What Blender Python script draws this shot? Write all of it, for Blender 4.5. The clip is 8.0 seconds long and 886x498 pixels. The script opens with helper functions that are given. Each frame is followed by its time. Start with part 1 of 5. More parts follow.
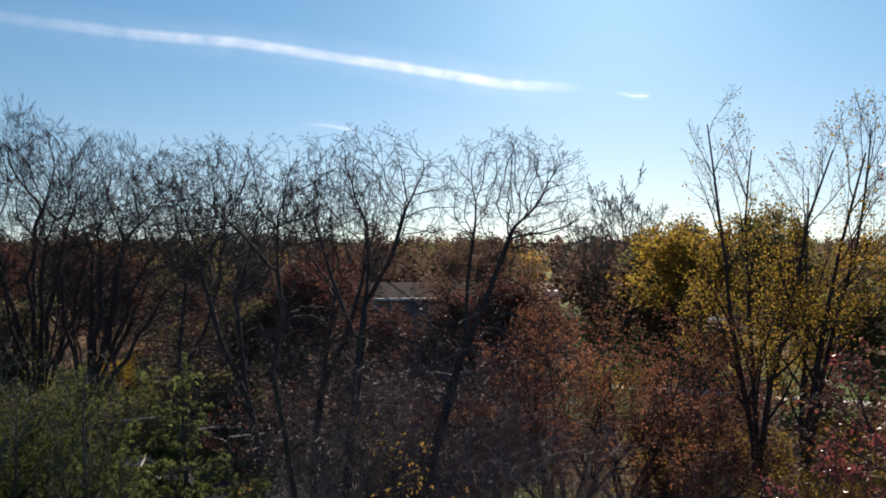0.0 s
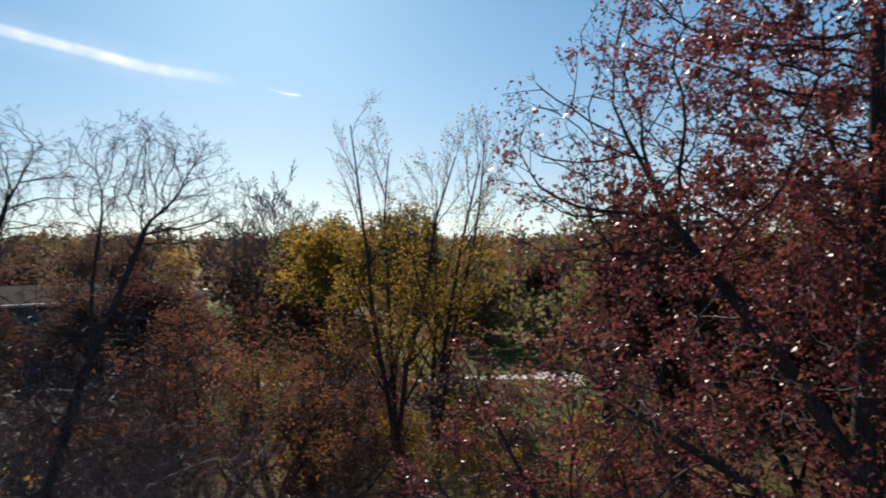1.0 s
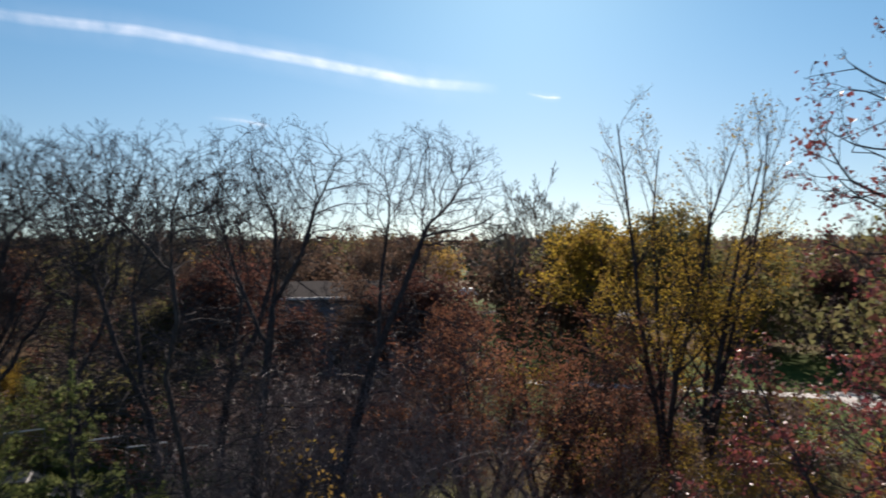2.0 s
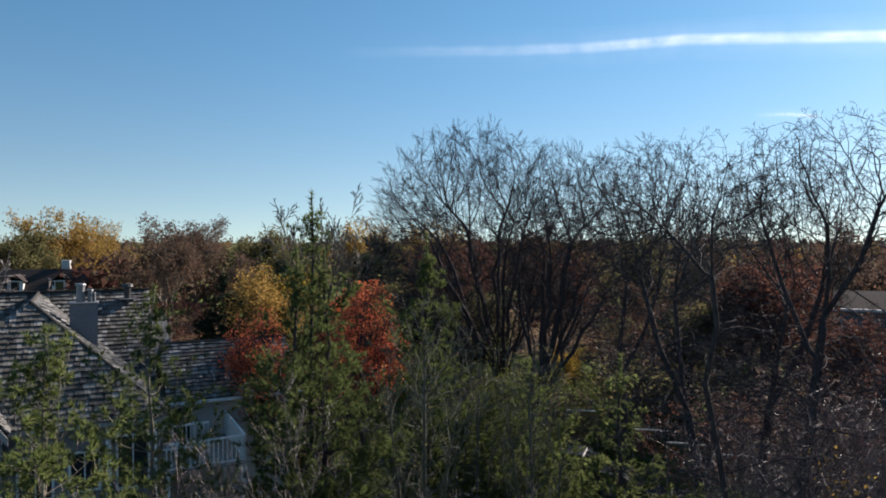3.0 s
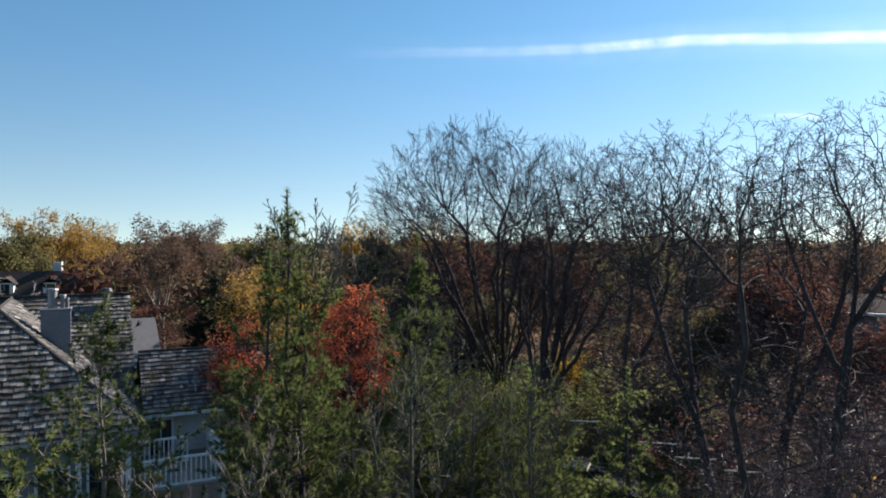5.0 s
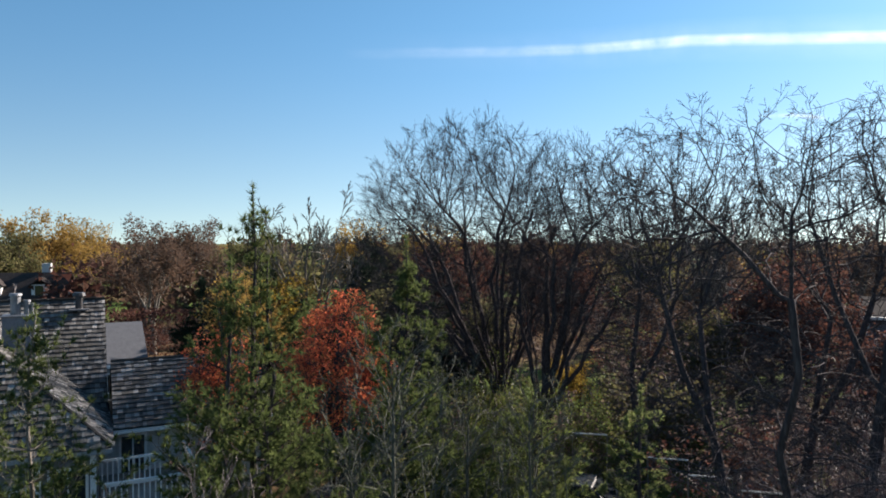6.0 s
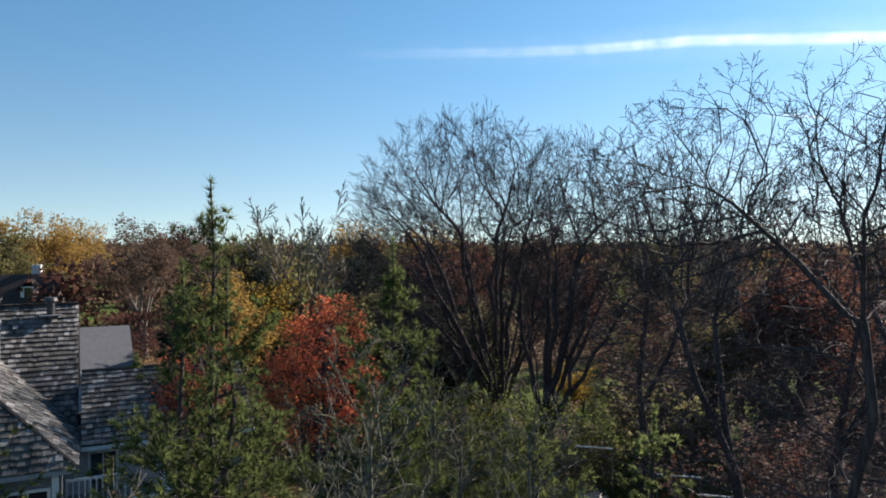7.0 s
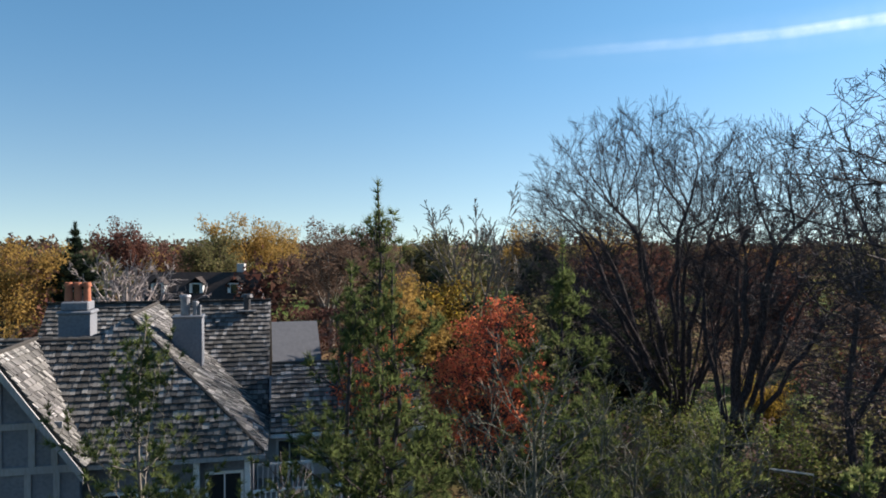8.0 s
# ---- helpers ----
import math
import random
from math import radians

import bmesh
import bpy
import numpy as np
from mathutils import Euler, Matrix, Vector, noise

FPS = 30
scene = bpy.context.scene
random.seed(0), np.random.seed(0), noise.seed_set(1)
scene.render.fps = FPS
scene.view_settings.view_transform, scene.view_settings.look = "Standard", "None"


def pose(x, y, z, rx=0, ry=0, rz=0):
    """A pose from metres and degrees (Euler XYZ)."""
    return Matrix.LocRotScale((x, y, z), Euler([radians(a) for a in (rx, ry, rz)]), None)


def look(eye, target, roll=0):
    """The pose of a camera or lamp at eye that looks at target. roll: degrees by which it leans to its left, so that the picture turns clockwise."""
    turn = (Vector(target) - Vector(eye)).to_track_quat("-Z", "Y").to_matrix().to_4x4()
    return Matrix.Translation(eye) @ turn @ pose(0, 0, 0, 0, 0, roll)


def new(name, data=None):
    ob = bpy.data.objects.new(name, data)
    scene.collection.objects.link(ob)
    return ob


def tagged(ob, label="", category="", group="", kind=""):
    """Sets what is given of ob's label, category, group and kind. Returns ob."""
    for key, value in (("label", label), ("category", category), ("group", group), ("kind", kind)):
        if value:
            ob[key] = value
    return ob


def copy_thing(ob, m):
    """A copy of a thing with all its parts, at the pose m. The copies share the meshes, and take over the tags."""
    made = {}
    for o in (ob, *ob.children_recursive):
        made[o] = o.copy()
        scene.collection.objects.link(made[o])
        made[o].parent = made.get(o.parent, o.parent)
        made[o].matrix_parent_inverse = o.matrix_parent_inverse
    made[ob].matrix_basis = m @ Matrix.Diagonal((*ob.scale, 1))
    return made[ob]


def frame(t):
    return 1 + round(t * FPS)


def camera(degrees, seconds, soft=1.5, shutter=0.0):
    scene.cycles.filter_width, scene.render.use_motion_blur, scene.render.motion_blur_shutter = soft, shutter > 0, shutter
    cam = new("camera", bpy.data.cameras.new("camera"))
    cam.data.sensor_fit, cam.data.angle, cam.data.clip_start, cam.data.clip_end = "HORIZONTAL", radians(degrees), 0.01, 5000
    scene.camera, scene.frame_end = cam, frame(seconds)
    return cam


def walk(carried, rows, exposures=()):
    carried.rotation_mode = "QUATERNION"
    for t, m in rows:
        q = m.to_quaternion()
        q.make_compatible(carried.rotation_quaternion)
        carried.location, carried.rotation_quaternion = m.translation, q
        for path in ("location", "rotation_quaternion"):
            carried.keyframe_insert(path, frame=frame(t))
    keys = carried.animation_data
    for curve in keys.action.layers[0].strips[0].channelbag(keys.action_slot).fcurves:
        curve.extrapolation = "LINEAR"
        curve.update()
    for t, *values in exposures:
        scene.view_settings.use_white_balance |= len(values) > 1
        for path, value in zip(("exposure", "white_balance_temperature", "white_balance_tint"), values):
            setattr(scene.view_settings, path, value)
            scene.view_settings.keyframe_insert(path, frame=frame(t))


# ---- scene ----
import collections

cam = camera(64.9, 8.0, soft=1.8, shutter=0.09)
# seconds, place, tilt, turn
PATH = [
    (0, -0.001, 0.000, 10.501, 89.31, -2.88),
    (0.1, 0.054, 0.086, 10.498, 89.29, -2.95),
    (0.2, 0.110, 0.172, 10.495, 89.28, -3.25),
    (0.3, 0.166, 0.258, 10.492, 89.26, -3.90),
    (0.4, 0.222, 0.345, 10.489, 89.25, -5.20),
    (0.5, 0.278, 0.431, 10.486, 89.23, -7.08),
    (0.6, 0.294, 0.406, 10.487, 89.19, -11.30),
    (0.7, 0.310, 0.381, 10.489, 89.15, -16.40),
    (0.8, 0.327, 0.356, 10.490, 89.10, -21.40),
    (0.9, 0.343, 0.330, 10.491, 89.06, -26.20),
    (1, 0.359, 0.305, 10.492, 89.02, -30.76),
    (1.1, 0.335, 0.326, 10.492, 89.03, -35.30),
    (1.2, 0.310, 0.346, 10.491, 89.05, -38.60),
    (1.3, 0.286, 0.366, 10.491, 89.06, -40.40),
    (1.4, 0.262, 0.386, 10.490, 89.07, -40.00),
    (1.5, 0.238, 0.406, 10.490, 89.08, -36.80),
    (1.7, 0.189, 0.447, 10.488, 89.11, -26.50),
    (2, 0.116, 0.507, 10.487, 89.14, -9.80),
    (2.3, 0.044, 0.568, 10.485, 89.18, 5.90),
    (2.4, 0.020, 0.588, 10.484, 89.19, 10.70),
    (2.5, -0.005, 0.608, 10.484, 89.20, 15.45),
    (2.6, 0.020, 0.589, 10.496, 89.22, 20.60),
    (2.7, 0.045, 0.570, 10.509, 89.25, 25.30),
    (2.8, 0.070, 0.550, 10.522, 89.27, 29.40),
    (2.9, 0.095, 0.531, 10.535, 89.30, 31.70),
    (3, 0.120, 0.511, 10.548, 89.32, 32.63),
    (3.5, 0.173, 0.476, 10.547, 89.35, 32.71),
    (4, 0.149, 0.708, 10.555, 89.36, 32.71),
    (4.5, -0.118, 1.167, 10.581, 89.38, 32.72),
    (5.2, -0.662, 2.304, 10.602, 89.40, 32.80),
    (6, -1.285, 3.603, 10.626, 89.43, 32.87),
    (6.5, -1.651, 4.380, 10.625, 89.48, 32.90),
    (7, -1.980, 5.109, 10.666, 89.48, 32.98),
    (7.1, -1.997, 5.178, 10.663, 89.49, 34.20),
    (7.2, -2.013, 5.246, 10.659, 89.51, 36.30),
    (7.3, -2.030, 5.315, 10.656, 89.52, 38.90),
    (7.4, -2.047, 5.384, 10.653, 89.54, 41.40),
    (7.5, -2.063, 5.453, 10.649, 89.55, 43.46),
    (7.6, -2.083, 5.474, 10.656, 89.55, 45.00),
    (7.8, -2.122, 5.517, 10.669, 89.55, 46.70),
    (8, -2.161, 5.560, 10.682, 89.55, 47.30),
]
walk(cam, [(t, pose(x, y, z, rx, 0, rz)) for t, x, y, z, rx, rz in PATH],
     exposures=[(0, 0.78, 7050, 20), (0.5, 0.76, 7050, 20), (1.2, 0.66, 7050, 20), (2.3, 0.74, 6700, 18), (2.5, 0.78, 6650, 18), (3.0, 0.95, 6620, 16), (3.5, 1.14, 6650, 16), (7.0, 1.2, 6680, 16), (8, 1.2, 6620, 16)])

# ---- light ----
SUN_AZ, SUN_EL = radians(16.5), radians(28.5)
to_sun = Vector((math.sin(SUN_AZ) * math.cos(SUN_EL), math.cos(SUN_AZ) * math.cos(SUN_EL), math.sin(SUN_EL)))
world = bpy.data.worlds.new("sky")
scene.world = world
world.use_nodes = True
sky = world.node_tree.nodes.new("ShaderNodeTexSky")
sky.sky_type, sky.sun_disc = "NISHITA", False
sky.sun_elevation, sky.sun_rotation = SUN_EL, SUN_AZ
sky.altitude, sky.air_density, sky.dust_density, sky.ozone_density = 0.0, 0.7, 0.12, 4.4
lift = world.node_tree.nodes.new("ShaderNodeMapping")
lift.inputs["Location"].default_value = (0, 0, 0.07)
ways = world.node_tree.nodes.new("ShaderNodeTexCoord")
world.node_tree.links.new(ways.outputs["Generated"], lift.inputs[0])
world.node_tree.links.new(lift.outputs[0], sky.inputs[0])
clear = world.node_tree.nodes.new("ShaderNodeMix")
clear.data_type, clear.blend_type = "RGBA", "MULTIPLY"
clear.inputs[0].default_value = 1.0
height = world.node_tree.nodes.new("ShaderNodeSeparateXYZ")
world.node_tree.links.new(ways.outputs["Generated"], height.inputs[0])
air = world.node_tree.nodes.new("ShaderNodeMapRange")  # thin autumn haze: whiter low down, clear blue higher up
air.interpolation_type = "SMOOTHSTEP"
air.inputs["From Min"].default_value, air.inputs["From Max"].default_value = -0.08, 0.34
world.node_tree.links.new(height.outputs[2], air.inputs["Value"])
haze = world.node_tree.nodes.new("ShaderNodeMix")
haze.data_type = "RGBA"
haze.inputs[6].default_value, haze.inputs[7].default_value = (1.12, 0.89, 0.59, 1), (0.74, 1.03, 0.88, 1)
world.node_tree.links.new(air.outputs[0], haze.inputs[0])
world.node_tree.links.new(haze.outputs[2], clear.inputs[7])
world.node_tree.links.new(sky.outputs[0], clear.inputs[6])
world.node_tree.links.new(clear.outputs[2], world.node_tree.nodes["Background"].inputs[0])
world.node_tree.nodes["Background"].inputs[1].default_value = 0.097
sun_data = bpy.data.lights.new("sun", "SUN")
sun_data.energy, sun_data.angle, sun_data.color = 5.0, radians(0.53), (1.0, 0.93, 0.82)
sun = new("sun", sun_data)
sun.matrix_world = look(to_sun * 300, (0, 0, 0))


# ---- materials ----
def start_material(name, rough=0.8):
    m = bpy.data.materials.new(name)
    m.use_nodes = True
    nt = m.node_tree
    bsdf = nt.nodes["Principled BSDF"]
    bsdf.inputs["Roughness"].default_value = rough
    return m, nt, bsdf


def add(nt, kind, **inputs):
    node = nt.nodes.new(kind)
    for key, value in inputs.items():
        node.inputs[key].default_value = value
    return node


def ramp(nt, fac, stops):
    node = nt.nodes.new("ShaderNodeValToRGB")
    while len(node.color_ramp.elements) < len(stops):
        node.color_ramp.elements.new(0.5)
    for el, (at, col) in zip(node.color_ramp.elements, stops):
        el.position, el.color = at, (*col, 1)
    nt.links.new(fac, node.inputs[0])
    return node.outputs[0]


def mixed(nt, fac, a, b, mode="MIX"):
    node = nt.nodes.new("ShaderNodeMix")
    node.data_type, node.blend_type = "RGBA", mode
    for value, socket in ((fac, node.inputs[0]), (a, node.inputs[6]), (b, node.inputs[7])):
        if isinstance(value, (int, float)):
            socket.default_value = value
        elif isinstance(value, tuple):
            socket.default_value = (*value, 1)
        else:
            nt.links.new(value, socket)
    return node.outputs[2]


def noise_at(nt, scale, detail=4.0, stretch=None, coord="Object"):
    tc = nt.nodes.new("ShaderNodeTexCoord")
    src = tc.outputs[coord]
    if stretch:
        mp = nt.nodes.new("ShaderNodeMapping")
        mp.inputs["Scale"].default_value = stretch
        nt.links.new(src, mp.inputs[0])
        src = mp.outputs[0]
    n = add(nt, "ShaderNodeTexNoise", Scale=scale, Detail=detail)
    nt.links.new(src, n.inputs["Vector"])
    return n.outputs[0]


def bump(nt, bsdf, height, strength=0.4, distance=0.02):
    b = add(nt, "ShaderNodeBump", Strength=strength, Distance=distance)
    nt.links.new(height, b.inputs["Height"])
    nt.links.new(b.outputs[0], bsdf.inputs["Normal"])


def two_scale(name, c1, c2, c3, scale, rough=0.8, stretch=None, relief=0.4, metal=0.0):
    """Base colour from a coarse and a fine noise, with relief from the fine one."""
    m, nt, bsdf = start_material(name, rough)
    coarse, fine = noise_at(nt, scale, 3, stretch), noise_at(nt, scale * 9, 5, stretch)
    base = ramp(nt, coarse, [(0.3, c1), (0.7, c2)])
    spots = ramp(nt, fine, [(0.42, (0, 0, 0)), (0.66, (1, 1, 1))])
    nt.links.new(mixed(nt, spots, base, c3), bsdf.inputs["Base Color"])
    bsdf.inputs["Metallic"].default_value = metal
    bsdf.inputs["Specular IOR Level"].default_value = 0.08 if rough > 0.82 else 0.4
    bump(nt, bsdf, fine, relief)
    return m


def leaf_material(name, colours, through_leaf=0.5, gloss=0.08, rough=0.7):
    """Leaves that differ one by one, with light shining through them."""
    m, nt, bsdf = start_material(name, rough)
    geo = nt.nodes.new("ShaderNodeNewGeometry")
    col = ramp(nt, geo.outputs["Random Per Island"], [(i / max(1, len(colours) - 1), c) for i, c in enumerate(colours)])
    patch = noise_at(nt, 0.5, 2)
    shade = ramp(nt, patch, [(0.3, (0.65, 0.65, 0.65)), (0.7, (1.15, 1.15, 1.15))])
    col = mixed(nt, 1.0, col, shade, "MULTIPLY")
    nt.links.new(col, bsdf.inputs["Base Color"])
    bsdf.inputs["Specular IOR Level"].default_value = gloss
    tr = nt.nodes.new("ShaderNodeBsdfTranslucent")
    nt.links.new(col, tr.inputs[0])
    mix = nt.nodes.new("ShaderNodeMixShader")
    mix.inputs[0].default_value = through_leaf
    nt.links.new(bsdf.outputs[0], mix.inputs[1])
    nt.links.new(tr.outputs[0], mix.inputs[2])
    nt.links.new(mix.outputs[0], nt.nodes["Material Output"].inputs[0])
    return m


def piece_material(name, colours, rough=0.85, stretch=(8, 8, 1), by_object=False):
    """Wooden pieces that differ one by one, with grain along the piece."""
    m, nt, bsdf = start_material(name, rough)
    if by_object:
        pick = nt.nodes.new("ShaderNodeObjectInfo").outputs["Random"]
    else:
        pick = nt.nodes.new("ShaderNodeNewGeometry").outputs["Random Per Island"]
    col = ramp(nt, pick, [(i / (len(colours) - 1), c) for i, c in enumerate(colours)])
    grain = noise_at(nt, 6, 5, stretch)
    col = mixed(nt, 0.7, col, ramp(nt, grain, [(0.3, (0.55, 0.55, 0.55)), (0.7, (1.25, 1.25, 1.25))]), "MULTIPLY")
    stain = noise_at(nt, 0.6, 3)
    col = mixed(nt, 0.5, col, ramp(nt, stain, [(0.35, (0.6, 0.62, 0.55)), (0.65, (1.1, 1.1, 1.1))]), "MULTIPLY")
    nt.links.new(col, bsdf.inputs["Base Color"])
    bump(nt, bsdf, grain, 0.3, 0.002)
    return m


BARK_DARK = two_scale("bark_dark", (0.03, 0.025, 0.026), (0.053, 0.044, 0.046), (0.085, 0.072, 0.075), 3, 0.9, (1, 1, 0.25))
BARK_RED = two_scale("bark_reddish", (0.09, 0.068, 0.072), (0.15, 0.115, 0.12), (0.2, 0.16, 0.165), 3, 0.55, (1, 1, 0.25))
BARK_GREY = two_scale("bark_grey", (0.11, 0.095, 0.08), (0.17, 0.15, 0.13), (0.22, 0.2, 0.17), 3, 0.85, (1, 1, 0.3))
BARK_OLIVE = two_scale("bark_olive", (0.07, 0.07, 0.055), (0.11, 0.11, 0.088), (0.16, 0.16, 0.132), 3, 0.85, (1, 1, 0.3))
BARK_PALE = two_scale("bark_pale", (0.29, 0.25, 0.235), (0.37, 0.32, 0.3), (0.2, 0.165, 0.155), 2, 0.85)
LEAF_YELLOW = leaf_material("leaf_yellow", [(0.279, 0.18, 0.032), (0.378, 0.27, 0.041), (0.234, 0.149, 0.036), (0.153, 0.09, 0.032), (0.432, 0.324, 0.054)], 0.58)
LEAF_GOLD = leaf_material("leaf_gold", [(0.323, 0.196, 0.052), (0.393, 0.253, 0.077), (0.281, 0.176, 0.056), (0.365, 0.239, 0.07)])
LEAF_RUST = leaf_material("leaf_rust", [(0.114, 0.049, 0.04), (0.162, 0.071, 0.052), (0.085, 0.043, 0.037), (0.152, 0.081, 0.058)], 0.4)
LEAF_CRAB = leaf_material("leaf_crabapple", [(0.2, 0.085, 0.055), (0.27, 0.12, 0.065), (0.15, 0.065, 0.048), (0.25, 0.13, 0.07)], 0.45)
LEAF_OAK = leaf_material("leaf_oak", [(0.185, 0.042, 0.05), (0.26, 0.068, 0.062), (0.13, 0.038, 0.048), (0.25, 0.09, 0.062), (0.1, 0.04, 0.052)], 0.42, 0.3, 0.4)
LEAF_RED = leaf_material("leaf_red", [(0.72, 0.17, 0.09), (0.78, 0.23, 0.1), (0.62, 0.13, 0.08), (0.7, 0.3, 0.12)], 0.62)
LEAF_BROWN = leaf_material("leaf_brown", [(0.13, 0.092, 0.08), (0.18, 0.125, 0.105), (0.11, 0.077, 0.07), (0.16, 0.12, 0.1)], 0.4)
LEAF_TAN = leaf_material("leaf_tan", [(0.122, 0.076, 0.055), (0.165, 0.104, 0.073), (0.098, 0.064, 0.049), (0.14, 0.098, 0.069)], 0.45)
LEAF_OLIVE = leaf_material("leaf_olive", [(0.102, 0.106, 0.043), (0.136, 0.136, 0.06), (0.128, 0.106, 0.051), (0.17, 0.157, 0.076)], 0.6)
LEAF_GREEN = leaf_material("leaf_green", [(0.04, 0.07, 0.0276), (0.06, 0.095, 0.0383), (0.08, 0.11, 0.049), (0.05, 0.06, 0.0345)], 0.4)
LEAF_LIME = leaf_material("leaf_lime", [(0.101, 0.13, 0.036), (0.137, 0.169, 0.047), (0.094, 0.115, 0.036), (0.158, 0.166, 0.058)], 0.6)
NEEDLE = leaf_material("needle", [(0.06, 0.085, 0.03), (0.1, 0.135, 0.045), (0.16, 0.195, 0.07), (0.1, 0.115, 0.048)], 0.58)
NEEDLE_LIGHT = leaf_material("needle_light", [(0.1, 0.135, 0.045), (0.15, 0.195, 0.06), (0.2, 0.24, 0.085), (0.17, 0.165, 0.075)], 0.58)
# lighter copy of NEEDLE_LIGHT: sun shining through the needles is put into the colour
NEEDLE_BACKLIT = leaf_material("needle_backlit", [(0.17, 0.21, 0.07), (0.22, 0.27, 0.095), (0.27, 0.3, 0.12), (0.23, 0.23, 0.1)], 0.62)
NEEDLE_DARK = leaf_material("needle_dark", [(0.018, 0.03, 0.018), (0.028, 0.044, 0.0255), (0.04, 0.058, 0.035)], 0.25)


# ---- mesh helpers ----
def mesh_np(name, verts, faces):
    """A mesh from an array of places and an array of faces with equal corner counts."""
    verts, faces = np.asarray(verts, dtype=np.float32).reshape(-1, 3), np.asarray(faces, dtype=np.int32)
    me = bpy.data.meshes.new(name)
    count, corners = faces.shape
    me.vertices.add(len(verts))
    me.vertices.foreach_set("co", verts.ravel())
    me.loops.add(count * corners)
    me.loops.foreach_set("vertex_index", faces.ravel())
    me.polygons.add(count)
    me.polygons.foreach_set("loop_start", np.arange(0, count * corners, corners, dtype=np.int32))
    me.polygons.foreach_set("use_smooth", np.zeros(count, dtype=bool))
    me.update(calc_edges=True)
    return me


def mesh_part(name, me, material, parent=None, label="", smooth=False):
    me.materials.append(material)
    if smooth:
        me.polygons.foreach_set("use_smooth", np.ones(len(me.polygons), dtype=bool))
    ob = new(name, me)
    ob.parent = parent
    if label:
        tagged(ob, label)
    return ob


def part(name, bm, material, parent=None, label=""):
    me = bpy.data.meshes.new(name)
    bm.to_mesh(me)
    bm.free()
    return mesh_part(name, me, material, parent, label)


def box(bm, x0, x1, y0, y1, z0, z1, bevel=0.0):
    made = bmesh.ops.create_cube(bm, size=1.0)["verts"]
    for v in made:
        v.co = Vector((x0 + (v.co.x + 0.5) * (x1 - x0), y0 + (v.co.y + 0.5) * (y1 - y0), z0 + (v.co.z + 0.5) * (z1 - z0)))
    if bevel:
        edges = {e for v in made for e in v.link_edges}
        bmesh.ops.bevel(bm, geom=list(edges), offset=bevel, segments=1, affect="EDGES")
    return bm


def boxes(*sizes, bevel=0.0):
    bm = bmesh.new()
    for s in sizes:
        box(bm, *s, bevel=bevel)
    return bm


def tube_between(bm, a, b, r0, r1=None, sides=10):
    a, b = Vector(a), Vector(b)
    m = Matrix.Translation((a + b) / 2) @ (b - a).to_track_quat("Z", "Y").to_matrix().to_4x4()
    bmesh.ops.create_cone(bm, cap_ends=True, segments=sides, radius1=r0, radius2=r1 if r1 is not None else r0, depth=(b - a).length, matrix=m)
    return bm


def slab(bm, corners, thick):
    """A plate under a flat polygon of corners."""
    pts = [Vector(c) for c in corners]
    n = (pts[1] - pts[0]).cross(pts[2] - pts[0]).normalized()
    if n.z < 0:
        pts.reverse()
        n = -n
    top = [bm.verts.new(p) for p in pts]
    low = [bm.verts.new(p - n * thick) for p in pts]
    bm.faces.new(top)
    bm.faces.new(list(reversed(low)))
    for i in range(len(pts)):
        j = (i + 1) % len(pts)
        bm.faces.new((top[j], top[i], low[i], low[j]))
    return bm


# ---- plants ----
def turned(rng, d, angle):
    """d, leaned by an angle to a random side."""
    ax, ay, az = rng.gauss(0, 1), rng.gauss(0, 1), rng.gauss(0, 1)
    dot = ax * d[0] + ay * d[1] + az * d[2]
    ax, ay, az = ax - dot * d[0], ay - dot * d[1], az - dot * d[2]
    k = math.sin(angle) / max(1e-6, math.sqrt(ax * ax + ay * ay + az * az))
    c = math.cos(angle)
    return d[0] * c + ax * k, d[1] * c + ay * k, d[2] * c + az * k


def limb(rng, lines, p, d, length, radius, level, spec):
    """One limb as a line of places and radii, and its own side limbs after it."""
    n, wob, up = spec[level][:3]
    step = length / n
    pts, rads, ways = [p], [radius], [d]
    last = level == len(spec) - 1
    for i in range(n):
        x, y, z = d[0] + rng.gauss(0, wob), d[1] + rng.gauss(0, wob), d[2] + rng.gauss(0, wob) + up
        k = 1 / math.sqrt(x * x + y * y + z * z)
        d = (x * k, y * k, z * k)
        p = (p[0] + d[0] * step, p[1] + d[1] * step, p[2] + d[2] * step)
        pts.append(p)
        rads.append(radius * (1 - (0.8 if not last else 0.6) * (i + 1) / n))
        ways.append(d)
    lines[level].append((pts, rads))
    if not last:
        sprout(rng, lines, pts, rads, ways, length, level, spec)


def sprout(rng, lines, pts, rads, ways, length, level, spec):
    """The side limbs of a limb."""
    n, _, _, kids, angle, ratio, bare = spec[level]
    for k in range(int(kids + rng.random())):
        f = bare + (1 - bare) * (k + rng.random()) / kids
        f = min(f, 0.999)
        i = int(f * n)
        g = f * n - i
        a, b = pts[i], pts[i + 1]
        q = (a[0] + (b[0] - a[0]) * g, a[1] + (b[1] - a[1]) * g, a[2] + (b[2] - a[2]) * g)
        r = rads[i] + (rads[i + 1] - rads[i]) * g
        limb(rng, lines, q, turned(rng, ways[i + 1], radians(angle * rng.uniform(0.6, 1.35))),
             length * ratio * (1.15 - 0.65 * f) * rng.uniform(0.7, 1.25), max(0.003, r * 0.56), level + 1, spec)


